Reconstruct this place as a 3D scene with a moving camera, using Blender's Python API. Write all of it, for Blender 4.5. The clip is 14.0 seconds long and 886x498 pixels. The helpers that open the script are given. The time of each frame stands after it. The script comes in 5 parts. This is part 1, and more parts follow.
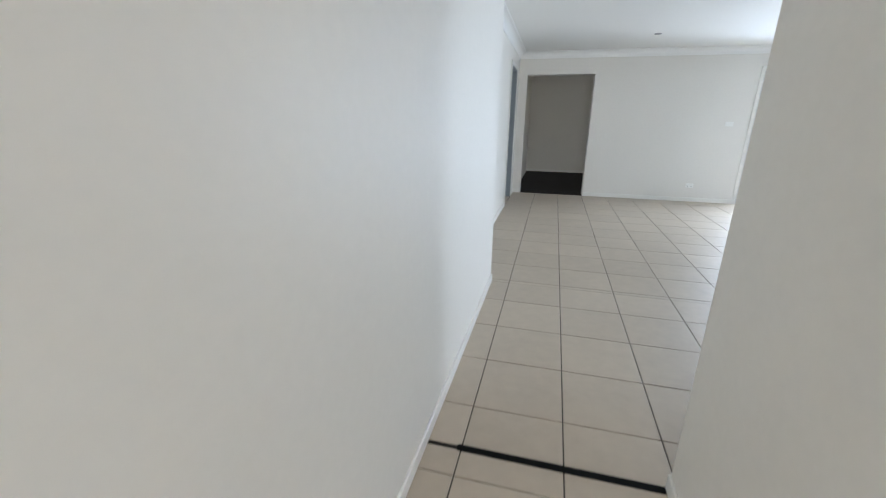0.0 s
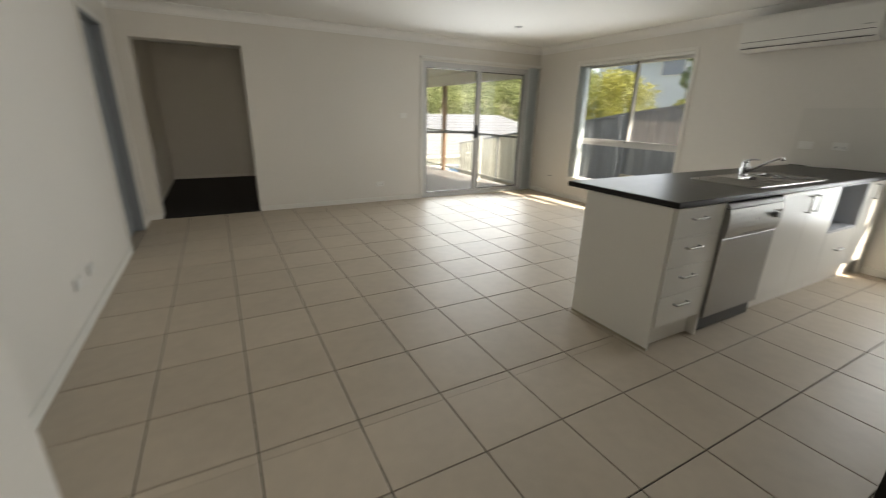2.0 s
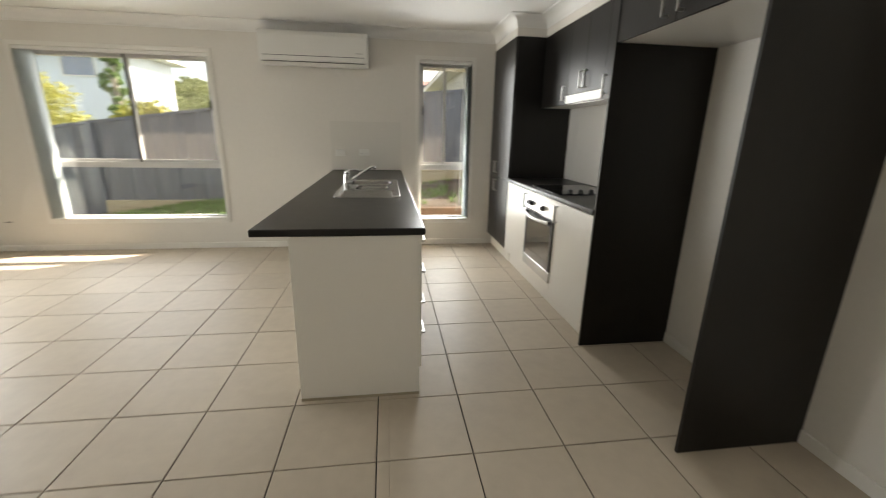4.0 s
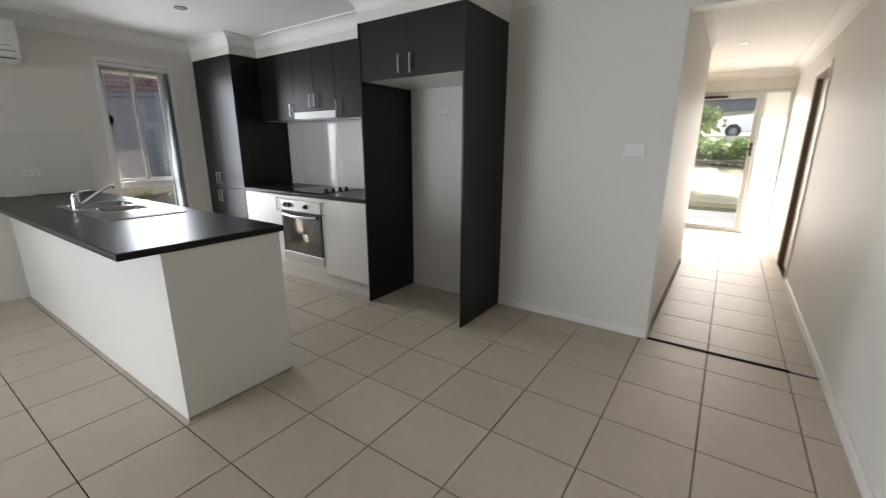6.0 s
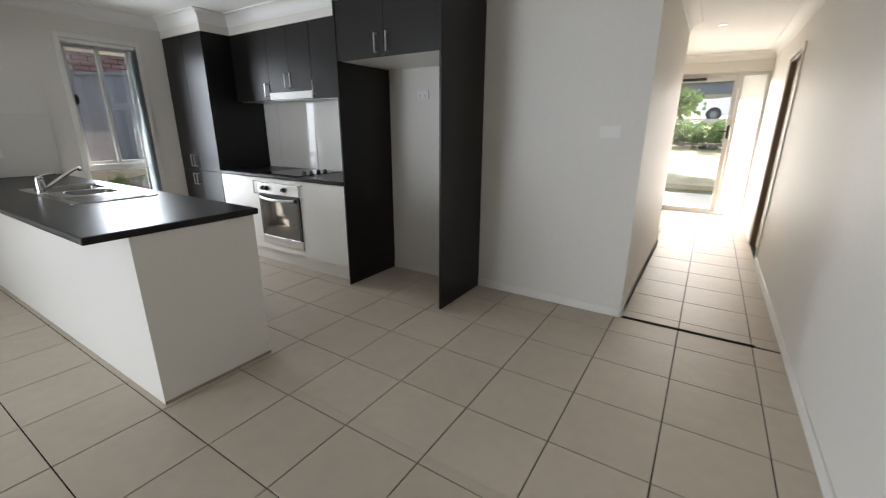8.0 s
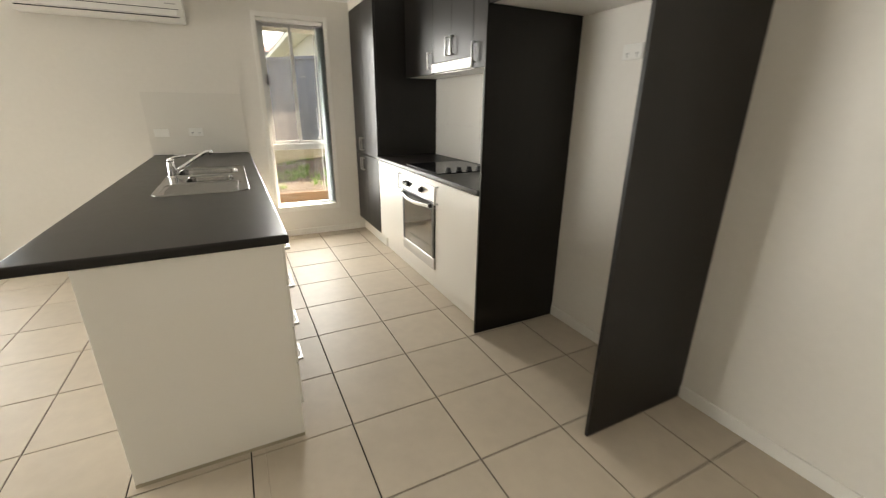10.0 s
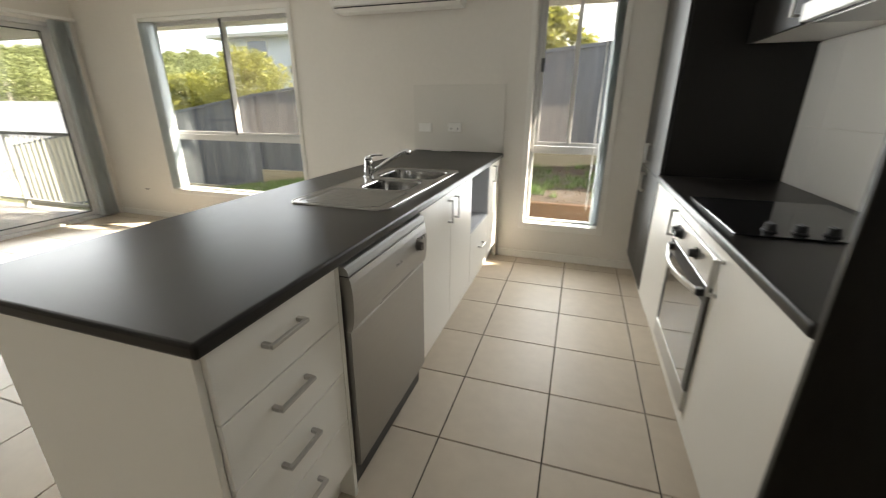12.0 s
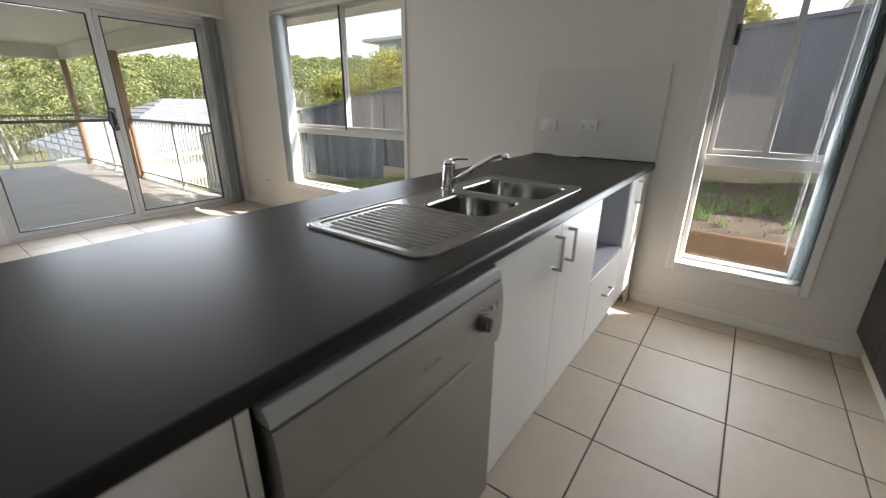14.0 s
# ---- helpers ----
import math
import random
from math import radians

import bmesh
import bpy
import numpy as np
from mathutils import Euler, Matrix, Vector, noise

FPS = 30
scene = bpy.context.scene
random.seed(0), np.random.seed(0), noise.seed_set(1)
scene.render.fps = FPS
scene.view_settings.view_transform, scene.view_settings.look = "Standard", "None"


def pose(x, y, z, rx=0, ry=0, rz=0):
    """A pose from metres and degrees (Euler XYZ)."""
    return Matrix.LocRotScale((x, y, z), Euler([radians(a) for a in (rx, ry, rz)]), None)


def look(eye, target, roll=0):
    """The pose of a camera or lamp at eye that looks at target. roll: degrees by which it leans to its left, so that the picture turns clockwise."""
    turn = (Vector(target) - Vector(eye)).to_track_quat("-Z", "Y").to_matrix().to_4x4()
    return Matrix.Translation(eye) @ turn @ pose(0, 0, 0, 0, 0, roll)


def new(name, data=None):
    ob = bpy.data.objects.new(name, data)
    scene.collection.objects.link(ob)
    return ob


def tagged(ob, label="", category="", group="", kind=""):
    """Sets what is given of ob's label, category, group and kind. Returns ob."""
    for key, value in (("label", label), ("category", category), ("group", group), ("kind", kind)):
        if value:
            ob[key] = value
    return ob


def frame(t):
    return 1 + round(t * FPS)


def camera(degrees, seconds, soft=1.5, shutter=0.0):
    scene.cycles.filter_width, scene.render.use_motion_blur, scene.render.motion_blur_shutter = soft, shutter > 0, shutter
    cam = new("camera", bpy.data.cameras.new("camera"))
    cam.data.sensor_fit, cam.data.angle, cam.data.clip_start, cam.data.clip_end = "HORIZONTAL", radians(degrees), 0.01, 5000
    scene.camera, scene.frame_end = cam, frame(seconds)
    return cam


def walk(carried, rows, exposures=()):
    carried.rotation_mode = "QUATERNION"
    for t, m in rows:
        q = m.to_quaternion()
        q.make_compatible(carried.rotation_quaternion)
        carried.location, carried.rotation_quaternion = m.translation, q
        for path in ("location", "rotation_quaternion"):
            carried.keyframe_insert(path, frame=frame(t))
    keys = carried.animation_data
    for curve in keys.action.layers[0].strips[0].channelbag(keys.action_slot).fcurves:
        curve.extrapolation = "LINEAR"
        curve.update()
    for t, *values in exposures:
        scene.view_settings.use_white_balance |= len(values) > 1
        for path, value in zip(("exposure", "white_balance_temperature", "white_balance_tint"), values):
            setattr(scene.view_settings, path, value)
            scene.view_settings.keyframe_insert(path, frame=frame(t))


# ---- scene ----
cam = camera(94.94, 14.0, soft=1.15, shutter=0.4)
# seconds, x, y, z, yaw, pitch, roll
ROWS = [
    (0.0, -0.079, -0.108, 1.327, 14.83, -17.85, -0.61),
    (0.5, -0.075, 0.387, 1.326, 9.59, -18.43, -0.55),
    (1.0, 0.009, 0.853, 1.323, 1.29, -18.73, -0.81),
    (1.5, 0.073, 1.296, 1.325, -11.52, -18.73, -0.91),
    (2.0, 0.093, 1.695, 1.325, -28.23, -18.41, -1.20),
    (2.5, 0.179, 2.094, 1.321, -46.15, -18.03, -1.28),
    (3.0, 0.214, 2.478, 1.322, -64.08, -17.51, -1.38),
    (3.5, 0.251, 2.791, 1.325, -81.27, -16.84, -1.28),
    (4.0, 0.317, 3.125, 1.338, -97.73, -15.86, -1.07),
    (6.5, 0.050, 4.467, 1.352, -150.83, -14.86, -0.07),
    (7.0, -0.007, 4.528, 1.340, -152.76, -15.43, -0.07),
    (9.5, 0.477, 3.399, 1.349, -125.66, -18.85, -0.53),
    (10.0, 0.674, 3.078, 1.348, -116.57, -19.20, -0.56),
    (10.5, 0.953, 2.818, 1.328, -106.72, -19.31, -0.64),
    (11.0, 1.232, 2.612, 1.319, -95.63, -19.41, -0.50),
    (11.5, 1.463, 2.420, 1.312, -83.61, -19.57, -0.25),
    (12.0, 1.739, 2.351, 1.303, -72.00, -19.72, -0.25),
    (12.5, 2.007, 2.336, 1.261, -62.33, -19.66, -0.32),
    (13.0, 2.268, 2.294, 1.258, -55.45, -19.66, -0.43),
    (13.5, 2.426, 2.318, 1.247, -52.42, -19.82, -0.43),
    (14.0, 2.470, 2.514, 1.235, -53.66, -19.74, -0.57),
]
EXPOSURES = [(0.0, 2.80, 5650, 10), (0.5, 2.35, 6050, 12), (1.0, 2.03, 6700, 12), (1.5, 1.80, 7050, 11), (3.0, 1.82, 7050, 12), (3.5, 1.98, 7150, 12), (4.0, 2.28, 7300, 12), (6.5, 2.05, 6300, 14), (7.2, 2.0, 6300, 14), (9.5, 2.70, 7050, 12), (10.5, 2.88, 7950, 13), (11.0, 2.72, 7350, 12), (11.5, 2.48, 7200, 11), (12.5, 2.06, 6950, 12), (14.0, 1.90, 6500, 14)]
walk(cam, [(t, pose(x, y, z, 90 + pitch, roll, yaw)) for t, x, y, z, yaw, pitch, roll in ROWS], EXPOSURES)

# ---- world and light ----
SUN_EL, SUN_DIR = 36.7, (0.480, -0.877)        # towards the sun, on the ground
world = bpy.data.worlds.new("sky")
scene.world = world
world.use_nodes = True
_n = world.node_tree.nodes
_sky = _n.new("ShaderNodeTexSky")
_sky.sky_type, _sky.sun_disc = 'NISHITA', False
_sky.sun_elevation, _sky.sun_rotation = radians(SUN_EL), math.atan2(SUN_DIR[0], SUN_DIR[1])
_sky.dust_density = 2.0
# thin broken cloud over the whole sky
_tc, _cl, _rmp = _n.new("ShaderNodeTexCoord"), _n.new("ShaderNodeTexNoise"), _n.new("ShaderNodeMapRange")
_cl.inputs["Scale"].default_value, _cl.inputs["Detail"].default_value = 3.2, 7
_rmp.inputs["From Min"].default_value, _rmp.inputs["From Max"].default_value = 0.36, 0.60
_hsv, _mix = _n.new("ShaderNodeHueSaturation"), _n.new("ShaderNodeMix")
_hsv.inputs["Saturation"].default_value, _hsv.inputs["Value"].default_value = 0.12, 1.25
_mix.data_type = 'RGBA'
_w = world.node_tree.links
_w.new(_tc.outputs["Generated"], _cl.inputs["Vector"])
_w.new(_cl.outputs[0], _rmp.inputs["Value"])
_w.new(_sky.outputs[0], _hsv.inputs["Color"])
_w.new(_rmp.outputs[0], _mix.inputs[0])
_w.new(_sky.outputs[0], _mix.inputs[6])
_w.new(_hsv.outputs[0], _mix.inputs[7])
_w.new(_mix.outputs[2], _n["Background"].inputs[0])
_n["Background"].inputs[1].default_value = 0.12
_l = bpy.data.lights.new("sun", 'SUN')
_l.energy, _l.angle, _l.color = 5.0, radians(0.53), (1.0, 0.93, 0.82)
_ob = new("sun", _l)
_ob.matrix_world = look((SUN_DIR[0] * 20, SUN_DIR[1] * 20, 20 * math.tan(radians(SUN_EL))), (0, 0, 0))


def opening_light(name, centre, way, w, h, watts, color=(0.87, 0.94, 1.0), spread=135):
    """An area lamp set in an opening, in place of the sky's light."""
    l = bpy.data.lights.new(name, 'AREA')
    l.shape, l.size, l.size_y, l.energy, l.color = 'RECTANGLE', w, h, watts, color
    l.spread = radians(spread)
    ob = new(name, l)
    ob.matrix_world = look(centre, Vector(centre) + Vector(way))
    return ob


opening_light("skylight_sliding_door", (3.97, 7.705, 1.05), (-0.55, -1, -0.04), 1.75, 1.9, 12.5, (0.84, 0.92, 1.0), 120)
opening_light("skylight_window_1", (5.285, 5.86, 1.22), (-1, 0, -0.05), 1.6, 1.62, 4.6, (0.84, 0.92, 1.0))
opening_light("skylight_window_2", (5.285, 2.44, 1.22), (-1, 0, -0.12), 0.5, 1.7, 5.2)
opening_light("skylight_front_door", (0.1, -3.76, 1.05), (0, 1, -0.1), 1.1, 1.9, 8.5, (1.0, 0.93, 0.82), 125)
# warm fill lamp in an unseen opening, added to brighten the carpeted room
opening_light("fill_carpet_room", (2.58, 9.6, 1.3), (-1, 0, -0.1), 1.2, 1.2, 0.42, (1.0, 0.86, 0.66))

# ---- materials ----
MATS = {}


def mat(name, color, rough=0.5, metal=0.0, vary=0.06, scale=6.0, fine=80.0, bump=0.0, bump_scale=200.0, spec=0.5, coat=0.0,
        rand=0.0, stretch=(1, 1, 1), color2=None, rough_vary=0.03, trans=0.0):
    m = bpy.data.materials.new(name)
    m.use_nodes = True
    nt = m.node_tree
    N, L = nt.nodes, nt.links
    b = N["Principled BSDF"]
    tc = N.new("ShaderNodeTexCoord")
    mp = N.new("ShaderNodeMapping")
    mp.inputs["Scale"].default_value = stretch
    L.new(tc.outputs["Object"], mp.inputs[0])
    n1, n2 = N.new("ShaderNodeTexNoise"), N.new("ShaderNodeTexNoise")
    n1.inputs["Scale"].default_value, n1.inputs["Detail"].default_value = scale, 4
    n2.inputs["Scale"].default_value, n2.inputs["Detail"].default_value = fine, 3
    L.new(mp.outputs[0], n1.inputs["Vector"])
    L.new(mp.outputs[0], n2.inputs["Vector"])
    add = N.new("ShaderNodeMath")
    add.operation = 'ADD'
    L.new(n1.outputs[0], add.inputs[0])
    L.new(n2.outputs[0], add.inputs[1])
    src = add.outputs[0]
    if rand:
        oi = N.new("ShaderNodeObjectInfo")
        sh = N.new("ShaderNodeVectorMath")
        sh.operation = 'MULTIPLY_ADD'
        sh.inputs[0].default_value = (37.0, 53.0, 71.0)
        L.new(oi.outputs["Random"], sh.inputs[1])
        L.new(mp.outputs[0], sh.inputs[2])
        for nn in (n1, n2):
            L.new(sh.outputs[0], nn.inputs["Vector"])
        ma = N.new("ShaderNodeMath")
        ma.operation = 'MULTIPLY_ADD'
        ma.inputs[1].default_value = rand
        L.new(oi.outputs["Random"], ma.inputs[0])
        L.new(src, ma.inputs[2])
        src = ma.outputs[0]
    ramp = N.new("ShaderNodeMapRange")
    ramp.inputs["From Min"].default_value, ramp.inputs["From Max"].default_value = 0.5, 1.5 + rand
    L.new(src, ramp.inputs["Value"])
    mix = N.new("ShaderNodeMix")
    mix.data_type = 'RGBA'
    c1 = [max(0, c * (1 - vary)) for c in color]
    c2 = color2 or [min(1, c * (1 + vary)) for c in color]
    mix.inputs[6].default_value, mix.inputs[7].default_value = (*c1, 1), (*c2, 1)
    L.new(ramp.outputs[0], mix.inputs[0])
    L.new(mix.outputs[2], b.inputs["Base Color"])
    rr = N.new("ShaderNodeMapRange")
    rr.inputs["To Min"].default_value, rr.inputs["To Max"].default_value = max(0.02, rough - rough_vary), min(1, rough + rough_vary)
    L.new(n1.outputs[0], rr.inputs["Value"])
    L.new(rr.outputs[0], b.inputs["Roughness"])
    b.inputs["Metallic"].default_value = metal
    b.inputs["Specular IOR Level"].default_value = spec
    b.inputs["Coat Weight"].default_value = coat
    if trans:
        tr = N.new("ShaderNodeBsdfTranslucent")
        L.new(mix.outputs[2], tr.inputs[0])
        ms = N.new("ShaderNodeMixShader")
        ms.inputs[0].default_value = trans
        L.new(b.outputs[0], ms.inputs[1])
        L.new(tr.outputs[0], ms.inputs[2])
        L.new(ms.outputs[0], N["Material Output"].inputs[0])
    if bump:
        nb = N.new("ShaderNodeTexNoise")
        nb.inputs["Scale"].default_value, nb.inputs["Detail"].default_value = bump_scale, 3
        L.new(mp.outputs[0], nb.inputs["Vector"])
        bp = N.new("ShaderNodeBump")
        bp.inputs["Strength"].default_value, bp.inputs["Distance"].default_value = bump, 0.002
        L.new(nb.outputs[0], bp.inputs["Height"])
        L.new(bp.outputs[0], b.inputs["Normal"])
    MATS[name] = m
    return m


def glass_mat(name, tint=(1, 1, 1), gloss=0.06):
    m = bpy.data.materials.new(name)
    m.use_nodes = True
    N, L = m.node_tree.nodes, m.node_tree.links
    N.remove(N["Principled BSDF"])
    t, g, x, f = N.new("ShaderNodeBsdfTransparent"), N.new("ShaderNodeBsdfGlossy"), N.new("ShaderNodeMixShader"), N.new("ShaderNodeLayerWeight")
    t.inputs[0].default_value = (*tint, 1)
    g.inputs["Roughness"].default_value = 0.0
    p, q = N.new("ShaderNodeMath"), N.new("ShaderNodeMath")
    p.operation, q.operation = 'POWER', 'MULTIPLY_ADD'
    p.inputs[1].default_value, q.inputs[1].default_value, q.inputs[2].default_value = 5.0, 0.92, 0.058
    f.inputs["Blend"].default_value = 0.5
    L.new(f.outputs["Facing"], p.inputs[0])
    L.new(p.outputs[0], q.inputs[0])
    L.new(q.outputs[0], x.inputs[0])
    L.new(t.outputs[0], x.inputs[1])
    L.new(g.outputs[0], x.inputs[2])
    L.new(x.outputs[0], N["Material Output"].inputs[0])
    return m


def mesh_screen_mat(name, color, cover, passing=0.5):
    """Fine woven fly mesh: part open, part thread."""
    m = bpy.data.materials.new(name)
    m.use_nodes = True
    N, L = m.node_tree.nodes, m.node_tree.links
    N.remove(N["Principled BSDF"])
    t, d, x = N.new("ShaderNodeBsdfTransparent"), N.new("ShaderNodeBsdfDiffuse"), N.new("ShaderNodeMixShader")
    tr, ad = N.new("ShaderNodeBsdfTranslucent"), N.new("ShaderNodeMixShader")
    d.inputs[0].default_value = tr.inputs[0].default_value = (*color, 1)
    x.inputs[0].default_value, ad.inputs[0].default_value = cover, passing
    L.new(d.outputs[0], ad.inputs[1])
    L.new(tr.outputs[0], ad.inputs[2])
    L.new(t.outputs[0], x.inputs[1])
    L.new(ad.outputs[0], x.inputs[2])
    L.new(x.outputs[0], N["Material Output"].inputs[0])
    return m


M_WALL = mat("wall_paint", (0.73, 0.70, 0.645), 0.55, vary=0.03, scale=1.2, fine=30, bump=0.12, bump_scale=260)
M_CEIL = mat("ceiling_paint", (0.83, 0.82, 0.79), 0.8, vary=0.02, scale=1.0, fine=40, bump=0.05, bump_scale=200)
M_TRIM = mat("gloss_trim_paint", (0.78, 0.76, 0.71), 0.35, vary=0.02, scale=3, fine=50)
M_TILE = mat("floor_tile", (0.51, 0.44, 0.352), 0.45, vary=0.12, scale=2.6, fine=14, rand=0.4, bump=0.008, bump_scale=90, rough_vary=0.03, spec=0.19)
M_GROUT = mat("grout", (0.030, 0.026, 0.023), 0.95, vary=0.3, spec=0.2, scale=5, fine=90)
M_BLACK = mat("black_laminate", (0.011, 0.0092, 0.0078), 0.38, vary=0.25, spec=0.32, scale=10, fine=140, stretch=(1, 1, 0.12), bump=0.06, bump_scale=300)
M_BENCH = mat("bench_laminate", (0.014, 0.012, 0.0105), 0.32, vary=0.22, scale=14, fine=220, bump=0.05, bump_scale=500, rough_vary=0.025, spec=0.22)
M_WHITE = mat("white_laminate", (0.81, 0.785, 0.73), 0.30, vary=0.01, scale=2, fine=60, rough_vary=0.015, spec=0.4)
M_STEEL = mat("brushed_steel", (0.55, 0.54, 0.52), 0.34, 1.0, vary=0.06, scale=8, fine=260, stretch=(0.06, 1, 1), bump=0.03, bump_scale=400)
M_DW = mat("dishwasher_steel", (0.37, 0.36, 0.34), 0.40, 1.0, vary=0.06, scale=3, fine=220, stretch=(0.06, 1, 1), bump=0.02, bump_scale=400)
M_SINK = mat("sink_steel", (0.28, 0.272, 0.26), 0.19, 1.0, vary=0.06, scale=9, fine=200, rough_vary=0.03)
M_CHROME = mat("chrome", (0.75, 0.75, 0.75), 0.07, 1.0, vary=0.02, rough_vary=0.03)
M_HANDLE = mat("satin_nickel", (0.50, 0.49, 0.47), 0.33, 1.0, vary=0.05, fine=200)
M_BGLASS = mat("black_ceramic_glass", (0.008, 0.008, 0.009), 0.06, vary=0.1, rough_vary=0.02, spec=0.3)
M_OVGLASS = mat("oven_glass", (0.07, 0.066, 0.06), 0.07, 0.35, vary=0.05, rough_vary=0.02, coat=1.0)
M_NICHE = mat("niche_grey", (0.52, 0.53, 0.55), 0.4, vary=0.03)
M_DSTEEL = mat("dark_bar_steel", (0.16, 0.155, 0.15), 0.33, 1.0, vary=0.06, fine=200)
M_DWTOP = mat("pale_grey_plastic", (0.36, 0.36, 0.34), 0.4, vary=0.02)
M_RUBBER = mat("black_rubber", (0.008, 0.008, 0.008), 0.9, vary=0.2, spec=0.1)
M_DARK = mat("dark_plastic", (0.025, 0.025, 0.026), 0.4, vary=0.1)
M_ALU = mat("white_aluminium", (0.60, 0.60, 0.59), 0.35, 0.0, vary=0.03, scale=4, fine=90)
M_ALUG = mat("grey_aluminium", (0.20, 0.20, 0.21), 0.35, 0.6, vary=0.05, scale=4, fine=90)
M_PLASTIC = mat("white_plastic", (0.80, 0.79, 0.75), 0.34, vary=0.015)
M_SPLASH = mat("gloss_white_tile", (0.74, 0.72, 0.68), 0.06, vary=0.015, rough_vary=0.03)
M_SPLASH2 = mat("satin_white_panel", (0.715, 0.69, 0.635), 0.26, vary=0.015, spec=0.3)
M_GREYDOOR = mat("door_grey", (0.26, 0.28, 0.30), 0.4, vary=0.04)
M_BLIND = mat("grey_blind_fabric", (0.80, 0.83, 0.83), 0.75, vary=0.05, fine=300, bump=0.1, bump_scale=600, trans=0.42)
M_CARPET = mat("dark_carpet", (0.016, 0.013, 0.011), 0.98, vary=0.4, scale=40, fine=300, bump=0.8, bump_scale=500)
M_BROWN = mat("brown_door_jamb", (0.16, 0.10, 0.07), 0.45, vary=0.15, fine=60, stretch=(1, 1, 0.1))
M_GLASS = glass_mat("window_glass", (0.97, 0.985, 0.98))
M_FLY = mesh_screen_mat("fly_mesh", (0.42, 0.36, 0.32), 0.20)
M_FROST = mesh_screen_mat("frosted_glass", (0.95, 0.95, 0.95), 0.9, 0.85)
M_FENCE = mat("steel_fence_paint", (0.095, 0.108, 0.135), 0.5, vary=0.08, scale=2, fine=40)
M_CREAM = mat("cream_fence_paint", (0.62, 0.58, 0.48), 0.5, vary=0.05, scale=2, fine=40)
M_SLEEPER = mat("treated_sleeper", (0.12, 0.062, 0.028), 0.5, vary=0.55, scale=8, fine=60, stretch=(1, 0.1, 1), bump=0.5, bump_scale=60)
M_PLINTH = mat("pale_sleeper", (0.34, 0.30, 0.22), 0.85, vary=0.25, scale=8, fine=60, stretch=(1, 0.1, 1), bump=0.5, bump_scale=60)
M_DECK = mat("weathered_decking", (0.27, 0.245, 0.225), 0.45, vary=0.22, scale=5, fine=60, stretch=(0.08, 1, 1), rand=0.5, bump=0.3, bump_scale=80)
M_POST = mat("stained_post", (0.21, 0.12, 0.065), 0.6, vary=0.2, scale=6, fine=50, stretch=(1, 1, 0.1))
M_RAIL = mat("balustrade_paint", (0.50, 0.50, 0.46), 0.4, vary=0.05)
M_RAILTOP = mat("rail_dark", (0.09, 0.085, 0.08), 0.45, vary=0.1)
M_SOFFIT = mat("soffit_paint", (0.74, 0.71, 0.65), 0.7, vary=0.03, scale=1)
M_ROOF = mat("grey_roof_tile", (0.15, 0.155, 0.17), 0.7, vary=0.2, scale=3, fine=40)
M_ROOFP = mat("pale_roof_tile", (0.155, 0.16, 0.175), 0.6, vary=0.12, scale=3, fine=40)
M_BRICK = mat("purple_brick", (0.17, 0.10, 0.10), 0.9, vary=0.3, scale=6, fine=60, rand=0.6, bump=0.5, bump_scale=90)
M_MORTAR = mat("mortar", (0.42, 0.40, 0.37), 0.95, vary=0.1)
M_RENDER = mat("pale_render", (0.56, 0.62, 0.69), 0.85, vary=0.04, scale=0.6, fine=20)
M_RENDER2 = mat("white_render", (0.72, 0.72, 0.70), 0.85, vary=0.04, scale=0.6, fine=20)
M_GROUND = mat("ground_grass", (0.10, 0.13, 0.045), 0.95, vary=0.4, scale=0.5, fine=9, color2=(0.16, 0.15, 0.07))
M_SOIL = mat("garden_soil", (0.075, 0.055, 0.04), 0.97, vary=0.45, scale=5, fine=50, bump=1.0, bump_scale=60)
M_GRASS = mat("grass_blade", (0.14, 0.235, 0.06), 0.7, vary=0.4, scale=2, fine=12, trans=0.4)
M_LEAF = mat("eucalypt_leaf", (0.075, 0.11, 0.035), 0.65, vary=0.4, scale=0.16, fine=0.6, color2=(0.25, 0.27, 0.09), trans=0.3)
M_LEAFY = mat("yellow_green_leaf", (0.22, 0.26, 0.05), 0.6, vary=0.3, scale=0.8, fine=6, color2=(0.42, 0.38, 0.08), trans=0.45)
M_LEAFG = mat("garden_leaf", (0.11, 0.18, 0.05), 0.55, vary=0.35, scale=1.5, fine=9, trans=0.35)
M_BARK = mat("pale_bark", (0.33, 0.29, 0.24), 0.9, vary=0.3, scale=4, fine=30, stretch=(1, 1, 0.2), bump=0.6, bump_scale=40)
M_LAWN = mat("dry_bleached_lawn", (0.30, 0.27, 0.15), 0.95, vary=0.4, scale=3, fine=30, color2=(0.46, 0.41, 0.27), bump=0.8, bump_scale=60)
M_LITTER = mat("dry_leaf_litter", (0.20, 0.13, 0.07), 0.9, vary=0.5, scale=20, fine=90)
M_CONC = mat("concrete", (0.45, 0.43, 0.39), 0.9, vary=0.12, scale=2, fine=40, bump=0.3, bump_scale=100)
M_CARW = mat("white_car_paint", (0.75, 0.76, 0.78), 0.2, vary=0.02, coat=1.0)
M_TYRE = mat("tyre_rubber", (0.02, 0.02, 0.02), 0.8, vary=0.2)
M_WINDARK = mat("far_window_glass", (0.06, 0.11, 0.19), 0.08, vary=0.1, coat=0.6)
M_RED = mat("red_roof", (0.26, 0.12, 0.10), 0.7, vary=0.15, scale=2)

# ---- mesh helpers ----


